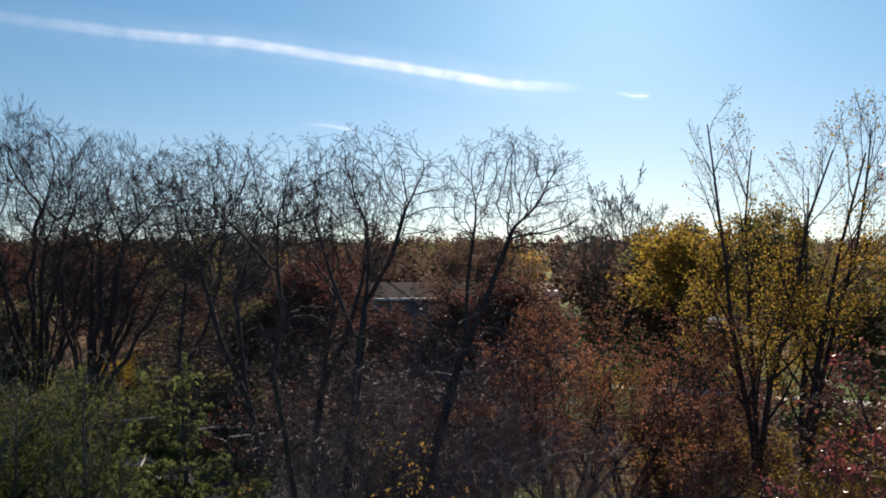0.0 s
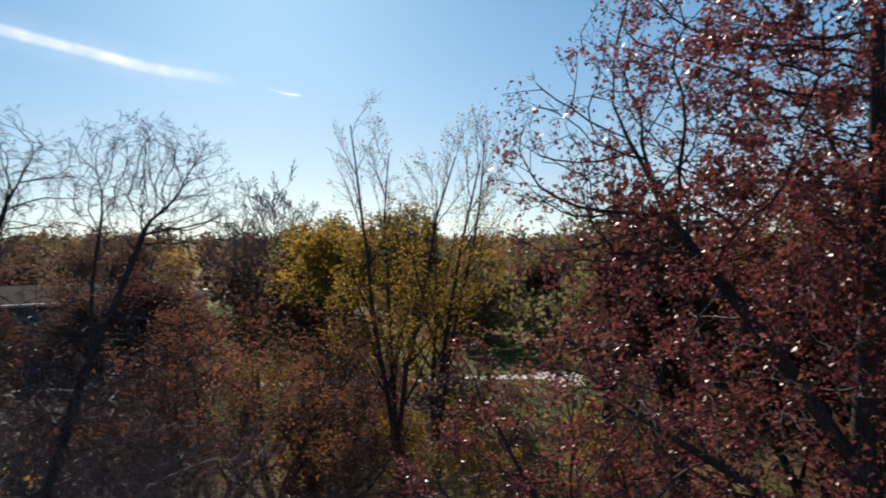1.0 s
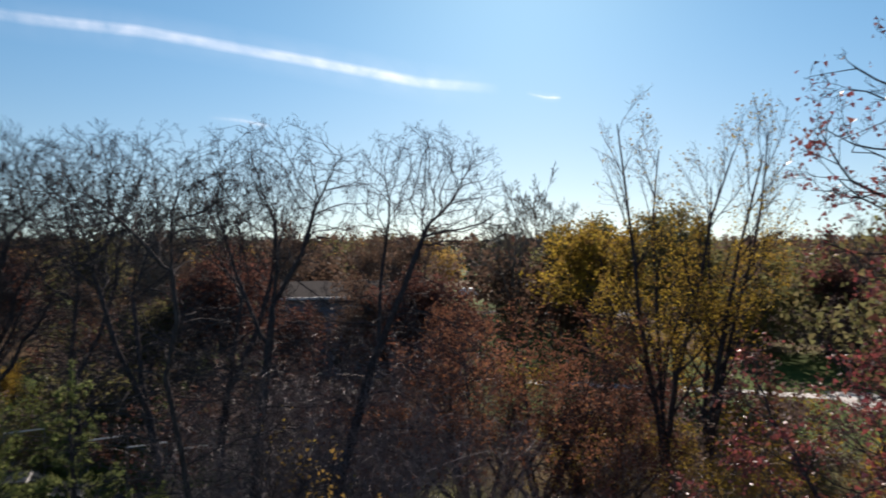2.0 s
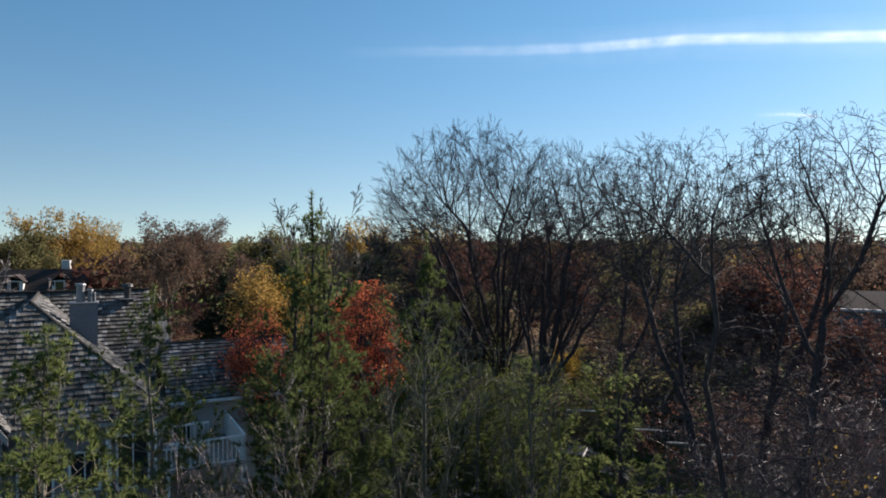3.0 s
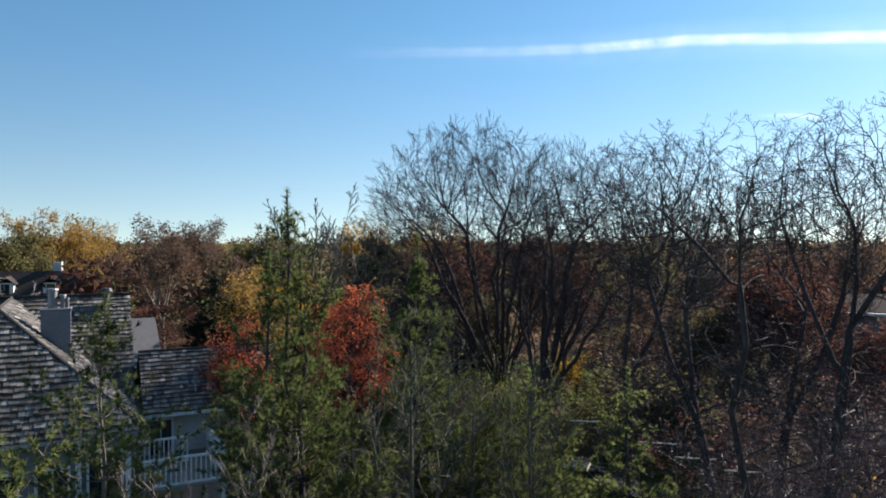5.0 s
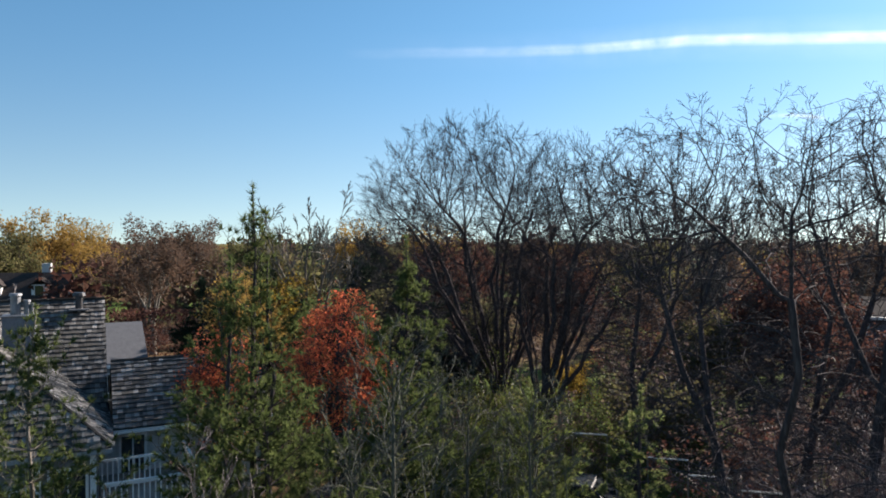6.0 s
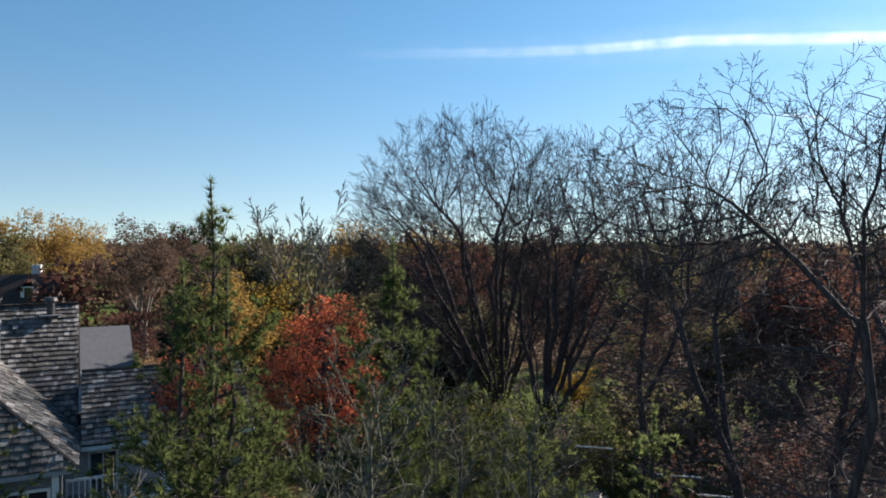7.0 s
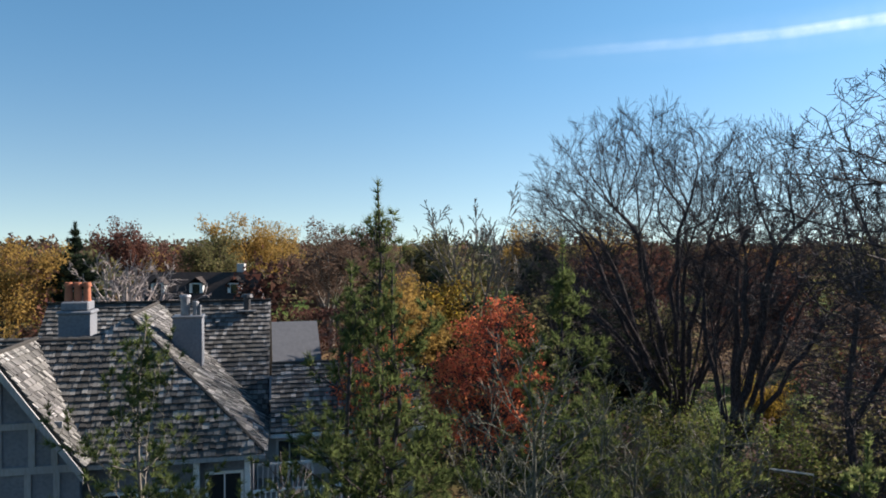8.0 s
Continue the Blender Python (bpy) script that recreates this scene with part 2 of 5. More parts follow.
def dome_limbs(rng, lines, count, spec, radius, dome, wob):
    """Main limbs that rise and arch from the stem to places all over a dome."""
    ox, oy, zc, rx, rz, h0, h1, widest = dome[:8]
    out, rise, soft = dome[8:] if len(dome) > 8 else (0.33, 0.55, 0.35)
    n = spec[0][0]
    for k in range(count):
        f = (k + 0.5) / count
        th = math.acos(1 - (1 - math.cos(widest)) * f)
        az = k * 2.39996 + rng.uniform(-0.3, 0.3)
        far = rng.uniform(0.82, 0.98)
        end = (ox + rx * far * math.sin(th) * math.cos(az), oy + rx * far * math.sin(th) * math.sin(az), zc + rz * far * math.cos(th))
        away = 0.06 * rx * math.sin(th)
        start = (away * math.cos(az), away * math.sin(az), (h1 + (h0 - h1) * (th / widest)) * rng.uniform(0.8, 1.1))
        mid = (start[0] + out * (end[0] - start[0]), start[1] + out * (end[1] - start[1]), start[2] + rise * (end[2] - start[2]) + 0.06 * rx * math.sin(th) * (out < 0.4))
        pts = []
        drift = [0.0, 0.0, 0.0]
        for i in range(n + 1):
            t = i / n
            w = ((1 - t) ** 2, 2 * t * (1 - t), t * t)
            if i:
                drift = [v + rng.gauss(0, wob) for v in drift]
            pts.append(tuple(start[c] * w[0] + mid[c] * w[1] + end[c] * w[2] + drift[c] * (1 - 0.4 * t) for c in range(3)))
        length = sum(math.dist(u, v) for u, v in zip(pts, pts[1:]))
        big = radius * rng.uniform(0.7, 1.1) * (length / (rx + rz)) ** 0.5 * 1.3
        rads = [big * (1 - 0.82 * i / n) for i in range(n + 1)]
        ways = [tuple((Vector(pts[min(i + 1, n)]) - Vector(pts[min(i, n - 1)])).normalized()) for i in range(n + 1)]
        lines[0].append((pts, rads))
        sprout(rng, lines, pts, rads, ways, length, 0, spec)
    # what reaches past the dome is drawn in
    for level in lines:
        for i, (pts, rads) in enumerate(level):
            drawn = []
            for x, y, z in pts:
                u, v, w = (x - ox) / rx, (y - oy) / rx, (z - zc) / rz
                rho = math.sqrt(u * u + v * v + w * w) if z > zc else math.sqrt(u * u + v * v)
                k = 1.0 if rho < 1.0 else (1.0 + soft * (rho - 1.0)) / rho
                drawn.append((ox + u * k * rx, oy + v * k * rx, zc + w * (k if z > zc else 1.0) * rz))
            level[i] = (drawn, rads)


def tubes(name, groups):
    """One mesh of tapered tubes; groups: (lines of one length, sides, thinnest radius)."""
    verts, faces, base = [], [], 0
    for lines, sides, least in groups:
        if not lines:
            continue
        P = np.array([l[0] for l in lines])
        R = np.maximum(np.array([l[1] for l in lines]), least)
        B, M = R.shape
        D = P[:, -1] - P[:, 0]
        D /= np.linalg.norm(D, axis=1, keepdims=True) + 1e-9
        ref = np.where(np.abs(D[:, 2:3]) < 0.8, np.array([[0, 0, 1.0]]), np.array([[1.0, 0, 0]]))
        U = np.cross(D, ref)
        U /= np.linalg.norm(U, axis=1, keepdims=True)
        V = np.cross(D, U)
        a = np.arange(sides) * 2 * np.pi / sides
        ring = np.cos(a)[None, :, None] * U[:, None] + np.sin(a)[None, :, None] * V[:, None]
        W = P[:, :, None] + R[:, :, None, None] * ring[:, None]
        idx = base + np.arange(B * M * sides).reshape(B, M, sides)
        nxt = np.roll(idx, -1, axis=2)
        faces.append(np.stack([idx[:, :-1], nxt[:, :-1], nxt[:, 1:], idx[:, 1:]], axis=-1).reshape(-1, 4))
        verts.append(W.reshape(-1, 3))
        base += B * M * sides
    return mesh_np(name, np.concatenate(verts), np.concatenate(faces))


def leaf_mesh(name, places, size, rs, droop=0.0, plain=False):
    """Bent diamond leaves at the places, each turned its own way."""
    n = len(places)
    s = size * rs.uniform(0.6, 1.35, (n, 1))
    a = rs.normal(size=(n, 3))
    a[:, 2] -= droop
    a /= np.linalg.norm(a, axis=1, keepdims=True)
    b = np.cross(a, rs.normal(size=(n, 3)))
    b /= np.linalg.norm(b, axis=1, keepdims=True)
    if plain:
        v = np.stack([places, places + a * s + b * s * 0.4, places + a * s - b * s * 0.4], axis=1)
        return mesh_np(name, v, np.arange(3 * n).reshape(n, 3))
    c = np.cross(a, b)
    mid = places + a * s * 0.5
    v = np.stack([places, mid + b * s * 0.32 + c * s * 0.1, places + a * s, mid - b * s * 0.32 + c * s * 0.1], axis=1)
    return mesh_np(name, v, np.arange(4 * n).reshape(n, 4))


def along(lines, count, rs, spread):
    """Random places along the outer half of lines."""
    P = np.array([l[0] for l in lines])
    i = rs.integers(0, len(P), count)
    m = P.shape[1] - 1
    f = rs.uniform(0.15, 1.0, count) * m
    j = np.minimum(f.astype(int), m - 1)
    g = (f - j)[:, None]
    return P[i, j] * (1 - g) + P[i, j + 1] * g + np.clip(rs.normal(scale=spread, size=(count, 3)), -1.6 * spread, 1.6 * spread)


def broadleaf(name, label, at, seed, height, stems, spec, bark, leaf=None, leaves=0, leaf_size=0.1, spread=0.06,
              tilt=(2, 8), radius=0.2, trunk=0.0, thin=0.004, turn=0.0, keep=None, group="", light=False, dome=None, wob=0.12, stout=1.75):
    """A tree of one or more stems with limbs, twigs and perhaps leaves. keep: a test of which leaf places stay."""
    rng, rs = random.Random(seed), np.random.default_rng(seed)
    tree = new(name)
    lines = [[] for _ in spec]
    top = (0.0, 0.0, 0.0)
    if trunk:
        pts = [(0.0, 0.0, -0.2)]
        rads = [radius * stout * 1.2]
        for i in range(4):
            pts.append((rng.gauss(0, 0.05), rng.gauss(0, 0.05), trunk * (i + 1) / 4))
            rads.append(radius * stout * (1 - 0.06 * i))
        stock, top = [(pts, rads)], (pts[-1][0], pts[-1][1], trunk - 0.15)
    else:
        stock = []
    if dome:
        dome_limbs(rng, lines, stems, spec, radius, dome, wob)
        if dome[6] > trunk:
            n = spec[0][0]
            lead = [(0.0 if i == 0 else rng.gauss(0, 0.08), 0.0 if i == 0 else rng.gauss(0, 0.08), trunk - 0.15 + (dome[6] + 0.6 - trunk) * i / n) for i in range(n + 1)]
            lines[0].append((lead, [radius * (1.4 - 1.1 * i / n) for i in range(n + 1)]))
    else:
        for k in range(stems):
            az = turn + 2 * math.pi * (k + rng.uniform(-0.3, 0.3)) / stems
            ti = radians(rng.uniform(*tilt))
            d = (math.cos(az) * math.sin(ti), math.sin(az) * math.sin(ti), math.cos(ti))
            s = (top[0] + 0.15 * radius * math.cos(az), top[1] + 0.15 * radius * math.sin(az), top[2] - (0.0 if trunk else 0.2))
            limb(rng, lines, s, d, (height - trunk) * rng.uniform(0.85, 1.08), radius * rng.uniform(0.8, 1.1), 0, spec)
        # bring the crown to its height
        ends = np.array([l[0][-1] for l in lines[-1]])
        k = (height - top[2]) / (np.percentile(ends[:, 2], 98.5) - top[2])
        for level in lines:
            for i, (pts, rads) in enumerate(level):
                level[i] = ([(top[0] + (x - top[0]) * k, top[1] + (y - top[1]) * k, top[2] + (z - top[2]) * k) for x, y, z in pts], rads)
    sides = [4, 3, 3, 3, 3, 3] if light else [8, 6, 4, 3, 3, 3]
    first = 2
    if stock or dome or light:
        mesh_part("trunk", tubes("trunk", [(stock, 10, 0.02)] + [(lines[i], sides[i], min(0.01, thin * 2)) for i in range(min(2, len(lines)))]), bark, tree, smooth=True)
    else:
        first = 1
        for stem in lines[0]:
            mesh_part("stem", tubes("stem", [([stem], sides[0], min(0.01, thin * 2))]), bark, tree, smooth=True)
    if len(spec) > 2:
        tagged(mesh_part("branchwork", tubes("branchwork", [(lines[i], sides[i], thin) for i in range(first, len(lines))]), bark, tree), kind="stuff")
    if leaf:
        where = along(lines[-1] + [], leaves, rs, spread)
        if keep:
            where = where[keep(where, rs)]
        mesh_part("crown", leaf_mesh("crown", where, leaf_size, rs, plain=light), leaf, tree)
    tree.matrix_basis = pose(*at)
    tagged(tree, label, "tree", group)
    return tree


def grow(rs, stems, clouds, step=0.4, reach=3.5, kill=0.8, inertia=0.7, wander=0.12, rise=0.05, rounds=90):
    """A branching skeleton that grows from the stems towards places spread through the clouds.
    stems: lines of places; clouds: (centre, radii, count, emptiness of the heart). Gives places and parents."""
    P, parent, way = [], [], []
    for line in stems:
        pts = [Vector(p) for p in line]
        prev = -1 if not P else min(range(len(P)), key=lambda i: (Vector(P[i]) - pts[0]).length)
        for a, b in zip(pts, pts[1:]):
            n = max(1, round((b - a).length / step))
            for i in range(0 if prev == -1 else 1, n + 1):
                P.append(tuple(a.lerp(b, i / n)))
                way.append(tuple((b - a).normalized()))
                parent.append(prev)
                prev = len(P) - 1
    A = []
    for centre, radii, count, heart in clouds:
        d = rs.normal(size=(count, 3))
        d /= np.linalg.norm(d, axis=1, keepdims=True)
        A.append(np.array(centre) + d * (heart + (1 - heart) * rs.uniform(0, 1, (count, 1)) ** 0.45) * np.array(radii))
    A = np.concatenate(A)
    P, way, kids, last = np.array(P), np.array(way), np.zeros(len(P), int), np.zeros((len(P), 3))
    D = np.linalg.norm(A[:, None] - P[None], axis=2)
    near, dist = D.argmin(1), D.min(1)
    for _ in range(rounds):
        m = dist < reach
        if not m.any():
            break
        pull = np.zeros_like(P)
        np.add.at(pull, near[m], (A[m] - P[near[m]]) / dist[m][:, None])
        u = np.unique(near[m])
        d = pull[u] / (np.linalg.norm(pull[u], axis=1, keepdims=True) + 1e-6) + inertia * way[u] + rs.normal(scale=wander, size=(len(u), 3)) + (0, 0, rise)
        d /= np.linalg.norm(d, axis=1, keepdims=True)
        ok = (kids[u] < 3) & ((d * last[u]).sum(1) < 0.95)
        if not ok.any():
            break
        u, d = u[ok], d[ok]
        Q = P[u] + d * step * rs.uniform(0.8, 1.2, (len(u), 1))
        kids[u] += 1
        last[u] = d
        base = len(P)
        P, way = np.concatenate([P, Q]), np.concatenate([way, d])
        kids, last = np.concatenate([kids, np.zeros(len(Q), int)]), np.concatenate([last, np.zeros((len(Q), 3))])
        parent += u.tolist()
        D = np.linalg.norm(A[:, None] - Q[None], axis=2)
        j, dj = D.argmin(1), D.min(1)
        closer = dj < dist
        near, dist = np.where(closer, base + j, near), np.where(closer, dj, dist)
        keep = dist > kill
        A, near, dist = A[keep], near[keep], dist[keep]
        if not len(A):
            break
    return P, parent, way


def fan_of_limbs(rng, count, foot, low, high, centre, radii, widest, share=0.62):
    """Lines that leave a stock between two heights and arch outwards and up towards a dome."""
    lines = []
    for k in range(count):
        th = math.acos(1 - (1 - math.cos(widest)) * (k + 0.5) / count)
        az = k * 2.39996 + rng.uniform(-0.25, 0.25)
        end = tuple(centre[c] + radii[c] * (math.sin(th) * math.cos(az), math.sin(th) * math.sin(az), math.cos(th))[c] for c in range(3))
        a = (foot[0], foot[1], low + (high - low) * rng.random())
        mid = tuple(a[c] + (end[c] - a[c]) * (0.5, 0.5, 0.42)[c] for c in range(3))
        pts = []
        for i in range(7):
            t = share * rng.uniform(0.96, 1.04) * i / 6
            pts.append(tuple(a[c] * (1 - t) ** 2 + mid[c] * 2 * t * (1 - t) + end[c] * t * t + (rng.gauss(0, 0.1) if i else 0) for c in range(3)))
        lines.append(pts)
    return lines


def chains(P, parent, thick, thin):
    """Limbs as lines of places and radii: each follows its stoutest child to a tip."""
    n = len(P)
    kids, tips = [[] for _ in range(n)], np.zeros(n)
    for i in range(n - 1, -1, -1):
        if not kids[i]:
            tips[i] = 1
        if parent[i] >= 0:
            kids[parent[i]].append(i)
            tips[parent[i]] += tips[i]
    power = math.log(thick / thin) / math.log(max(2.0, tips[0]))
    R = thin * tips ** power
    lines, starts = [], [(0, -1)]
    while starts:
        i, before = starts.pop()
        pts, rads = ([], []) if before < 0 else ([tuple(P[before])], [R[i]])
        while True:
            pts.append(tuple(P[i]))
            rads.append(float(R[i]))
            if not kids[i]:
                break
            main = max(kids[i], key=lambda k: tips[k])
            starts += [(k, i) for k in kids[i] if k != main]
            i = main
        if len(pts) > 1:
            rads[-1] *= 0.6
            lines.append((pts, rads))
    return lines


def by_length(lines, sides, least):
    """Groups of lines with equal counts of places, for tubes()."""
    groups = collections.defaultdict(list)
    for l in lines:
        groups[len(l[0])].append(l)
    return [(g, sides, least) for g in groups.values()]


def grown_tree(name, label, at, seed, stems, clouds, bark, thick, thin, twig, every=0.5, twig_length=0.8, leaf=None, leaves=0, leaf_size=0.09, spread=0.1,
               keep=None, stout=0.035, least=0.004, group="", **how):
    """A tree whose limbs fork again and again to fill its crown, with fine twigs on the outer ones."""
    rng, rs = random.Random(seed), np.random.default_rng(seed)
    P, parent, way = grow(rs, stems, clouds, **how)
    lines = chains(P, parent, thick, thin)
    tree = new(name)
    big, small = [l for l in lines if l[1][0] > stout], [l for l in lines if l[1][0] <= stout]
    mesh_part("trunk", tubes("trunk", by_length(big, 8, 0.008)), bark, tree, smooth=True)
    fine = [[] for _ in twig]
    for pts, rads in lines:
        for i in range(1, len(pts)):
            if rads[i] < thin * 3.2 and rng.random() < every or i == len(pts) - 1:
                a, b = Vector(pts[i - 1]), Vector(pts[i])
                d = tuple((b - a).normalized())
                limb(rng, fine, pts[i], d if i == len(pts) - 1 else turned(rng, d, radians(rng.uniform(25, 55))), twig_length * rng.uniform(0.5, 1.2), thin * 0.8, 0, twig)
    tagged(mesh_part("branchwork", tubes("branchwork", by_length(small, 4, least) + [(f, 3, least) for f in fine]), bark, tree), kind="stuff")
    if leaf:
        where = along(fine[-1], leaves, rs, spread)
        if keep:
            where = where[keep(where, rs)]
        mesh_part("crown", leaf_mesh("crown", where, leaf_size, rs, plain=True), leaf, tree)
    tree.matrix_basis = pose(*at)
    tagged(tree, label, "tree", group)
    return tree


def needle_mesh(name, places, ways, count, length, width, rs):
    """Tufts of thin needles, each fanning out round its way."""
    n = len(places)
    P = np.repeat(places, count, axis=0)
    W = np.repeat(ways, count, axis=0) + rs.normal(scale=0.55, size=(n * count, 3))
    W /= np.linalg.norm(W, axis=1, keepdims=True)
    S = np.cross(W, rs.normal(size=W.shape))
    S /= np.linalg.norm(S, axis=1, keepdims=True)
    L = length * rs.uniform(0.6, 1.2, (n * count, 1))
    v = np.stack([P - S * width / 2, P + S * width / 2, P + W * L], axis=1)
    return mesh_np(name, v, np.arange(3 * n * count).reshape(-1, 3))


def pine(name, label, at, seed, height, reach, bark, needle, whorls=16, per=6, low=0.1, tuft=14, length=0.16, width=0.012,
         rise=0.35, sparse=1.0, thick=0.13, point=0.8, group="", stems=1, bare=0.93, apart=0.3):
    """A conifer: a straight stem with whorls of limbs that bend upwards and carry tufts of needles."""
    rng, rs = random.Random(seed), np.random.default_rng(seed)
    tree = new(name)
    trunks, arms, twigs, places, ways = [], [], [], [], []
    for s in range(stems):
        off = 0.0 if stems == 1 else apart
        bx, by = off * math.cos(2.4 * s + seed), off * math.sin(2.4 * s + seed)
        h = height * (1 if s == 0 else rng.uniform(0.85, 0.96))
        tp = [(bx + rng.gauss(0, 0.04) * (i > 0), by + rng.gauss(0, 0.04) * (i > 0), -0.2 + (h + 0.2) * i / 10) for i in range(11)]
        trunks.append((tp, [thick * (1.02 - 0.95 * i / 10) for i in range(11)]))
        for i in range(8):
            places.append(tuple(tp[-1][c] - (0, 0, 0.12 * i)[c] for c in range(3)))
            ways.append((0, 0, 1))
        for k in range(whorls):
            f = low + (1 - low) * ((k + rng.uniform(-0.25, 0.25)) / whorls)
            if f > bare:
                continue
            z = h * f
            span = reach * (1 - f) ** point * rng.uniform(0.6, 1.2) + 0.12
            for j in range(per):
                if rng.random() > sparse:
                    continue
                az = 2 * math.pi * (j + rng.uniform(-0.35, 0.35)) / per + k * 0.9
                L = span * rng.choice((0.45, 0.7, 0.9, 1.0, 1.25)) * rng.uniform(0.85, 1.1)
                e = rise + 0.5 * f + (0.6 if f > 0.8 else 0.0) + rng.gauss(0, 0.12)
                pts, p, d = [], (bx, by, z), None
                n = 5
                for i in range(n + 1):
                    pts.append(p)
                    ee = e * (0.4 + 1.2 * i / n)
                    d = (math.cos(az) * math.cos(ee), math.sin(az) * math.cos(ee), math.sin(ee))
                    az += rng.gauss(0, 0.07)
                    p = tuple(p[q] + d[q] * L / n for q in range(3))
                arms.append((pts, [max(0.006, thick * 0.22 * (1 - f * 0.6) * (1 - 0.8 * i / n)) for i in range(n + 1)]))
                places.append(pts[-1])
                ways.append(d)
                m = max(2, int(L * 6.5))
                for i in range(m):
                    g = 0.25 + 0.75 * (i + rng.random()) / m
                    a = min(int(g * n), n - 1)
                    u = g * n - a
                    q = tuple(pts[a][c] * (1 - u) + pts[a + 1][c] * u for c in range(3))
                    w = turned(rng, d, radians(rng.uniform(25, 60)))
                    w = tuple(Vector((w[0], w[1], w[2] * 0.6 + 0.18)).normalized())
                    l = min(0.75, L * rng.uniform(0.16, 0.4) * (1.2 - 0.6 * g))
                    end = tuple(q[c] + w[c] * l for c in range(3))
                    twigs.append(([q, end], [0.006, 0.003]))
                    for t in range(max(1, int(l / 0.11))):
                        v = 1 - t * 0.11 / max(l, 0.11)
                        places.append(tuple(q[c] + w[c] * l * v for c in range(3)))
                        ways.append(w)
    mesh_part("trunk", tubes("trunk", [(trunks, 8, 0.012)]), bark, tree, smooth=True)
    tagged(mesh_part("branchwork", tubes("branchwork", [(arms, 4, 0.005), (twigs, 3, 0.003)]), bark, tree), kind="stuff")
    mesh_part("foliage", needle_mesh("foliage", np.array(places), np.array(ways), tuft, length, width, rs), needle, tree)
    tree.matrix_basis = pose(*at)
    tagged(tree, label, "conifer tree", group)
    return tree

# ---- ground ----
def ground_material():
    m, nt, bsdf = start_material("lawn_and_leaf_litter", 0.95)
    big, mid, fine = noise_at(nt, 0.035, 4), noise_at(nt, 0.5, 5), noise_at(nt, 14, 6)
    grass = ramp(nt, mid, [(0.3, (0.05, 0.08, 0.02)), (0.7, (0.10, 0.14, 0.035))])
    litter = ramp(nt, mid, [(0.3, (0.10, 0.065, 0.035)), (0.7, (0.17, 0.11, 0.06))])
    col = mixed(nt, ramp(nt, big, [(0.47, (0, 0, 0)), (0.56, (1, 1, 1))]), grass, litter)
    col = mixed(nt, 0.6, col, ramp(nt, fine, [(0.3, (0.5, 0.5, 0.5)), (0.7, (1.3, 1.3, 1.3))]), "MULTIPLY")
    nt.links.new(col, bsdf.inputs["Base Color"])
    bsdf.inputs["Specular IOR Level"].default_value = 0.05
    bump(nt, bsdf, fine, 0.6, 0.06)
    return m


def build_ground():
    bm = bmesh.new()
    bmesh.ops.create_grid(bm, x_segments=120, y_segments=120, size=2500)
    for v in bm.verts:
        r = v.co.xy.length
        v.co.z = 0.0 if r < 120 else (noise.noise(v.co * 0.004) + 0.25) * min(1.0, (r - 120) / 400) * 5.0
    tagged(part("ground", bm, ground_material()), "lawn with fallen leaves under autumn trees", "ground", kind="structure")


CONCRETE = two_scale("concrete", (0.42, 0.41, 0.38), (0.52, 0.5, 0.47), (0.36, 0.35, 0.33), 0.8, 0.75)
ASPHALT = two_scale("asphalt", (0.045, 0.047, 0.05), (0.07, 0.07, 0.072), (0.1, 0.1, 0.1), 0.7, 0.95)


def strip(name, label, category, line, width, material, z=0.02, thick=0.06):
    """A paved strip along a line."""
    bm = bmesh.new()
    pts = [Vector((x, y, 0)) for x, y in line]
    rows = []
    for i, p in enumerate(pts):
        d = (pts[min(i + 1, len(pts) - 1)] - pts[max(i - 1, 0)]).normalized()
        s = Vector((-d.y, d.x, 0)) * width / 2
        rows.append([bm.verts.new(p + k * s + Vector((0, 0, h))) for k, h in ((1, z - thick), (1, z), (-1, z), (-1, z - thick))])
    for a, b in zip(rows, rows[1:]):
        for i in range(3):
            bm.faces.new((a[i], a[i + 1], b[i + 1], b[i]))
    bmesh.ops.recalc_face_normals(bm, faces=bm.faces)
    return tagged(part(name, bm, material), label, category, kind="structure")


build_ground()
strip("path", "pale concrete footpath across the lawn", "path", [(2, 55.5), (10, 51.5), (18, 48.2), (28, 43.9), (36, 40), (50, 31)], 1.5, CONCRETE)
strip("driveway", "pale concrete driveway beside the lawn", "driveway", [(33.6, 37.2), (34.4, 39.5), (35.4, 42.5)], 3.0, CONCRETE, 0.03)
strip("road", "grey asphalt street behind the lawn", "road", [(-30, 112), (20, 100), (60, 86), (110, 62), (160, 30)], 7.0, ASPHALT)
strip("driveway", "dark asphalt driveway under the trees", "driveway", [(-22, 26), (-13, 28.5), (-6, 28.5), (1, 30), (6, 36)], 4.6, ASPHALT)
strip("driveway", "pale gravel drive behind the house", "driveway", [(-70, 8), (-52, 12), (-44, 20), (-40, 32)], 6.0, CONCRETE)


# ---- house with wooden shake roofs ----
SHAKE = [(0.028, 0.026, 0.026), (0.155, 0.146, 0.141), (0.058, 0.055, 0.053), (0.36, 0.343, 0.332), (0.04, 0.038, 0.037), (0.095, 0.09, 0.087), (0.24, 0.228, 0.22)]
SHAKE_MANY = piece_material("weathered_shakes", SHAKE)
SHAKE_ONE = piece_material("weathered_shake", SHAKE, by_object=True)
ROOF_DECK = two_scale("roof_deck", (0.05, 0.045, 0.04), (0.07, 0.065, 0.06), (0.04, 0.04, 0.04), 2, 0.9)
STUCCO = two_scale("grey_stucco", (0.17, 0.18, 0.2), (0.21, 0.22, 0.24), (0.15, 0.16, 0.18), 1.2, 0.9)
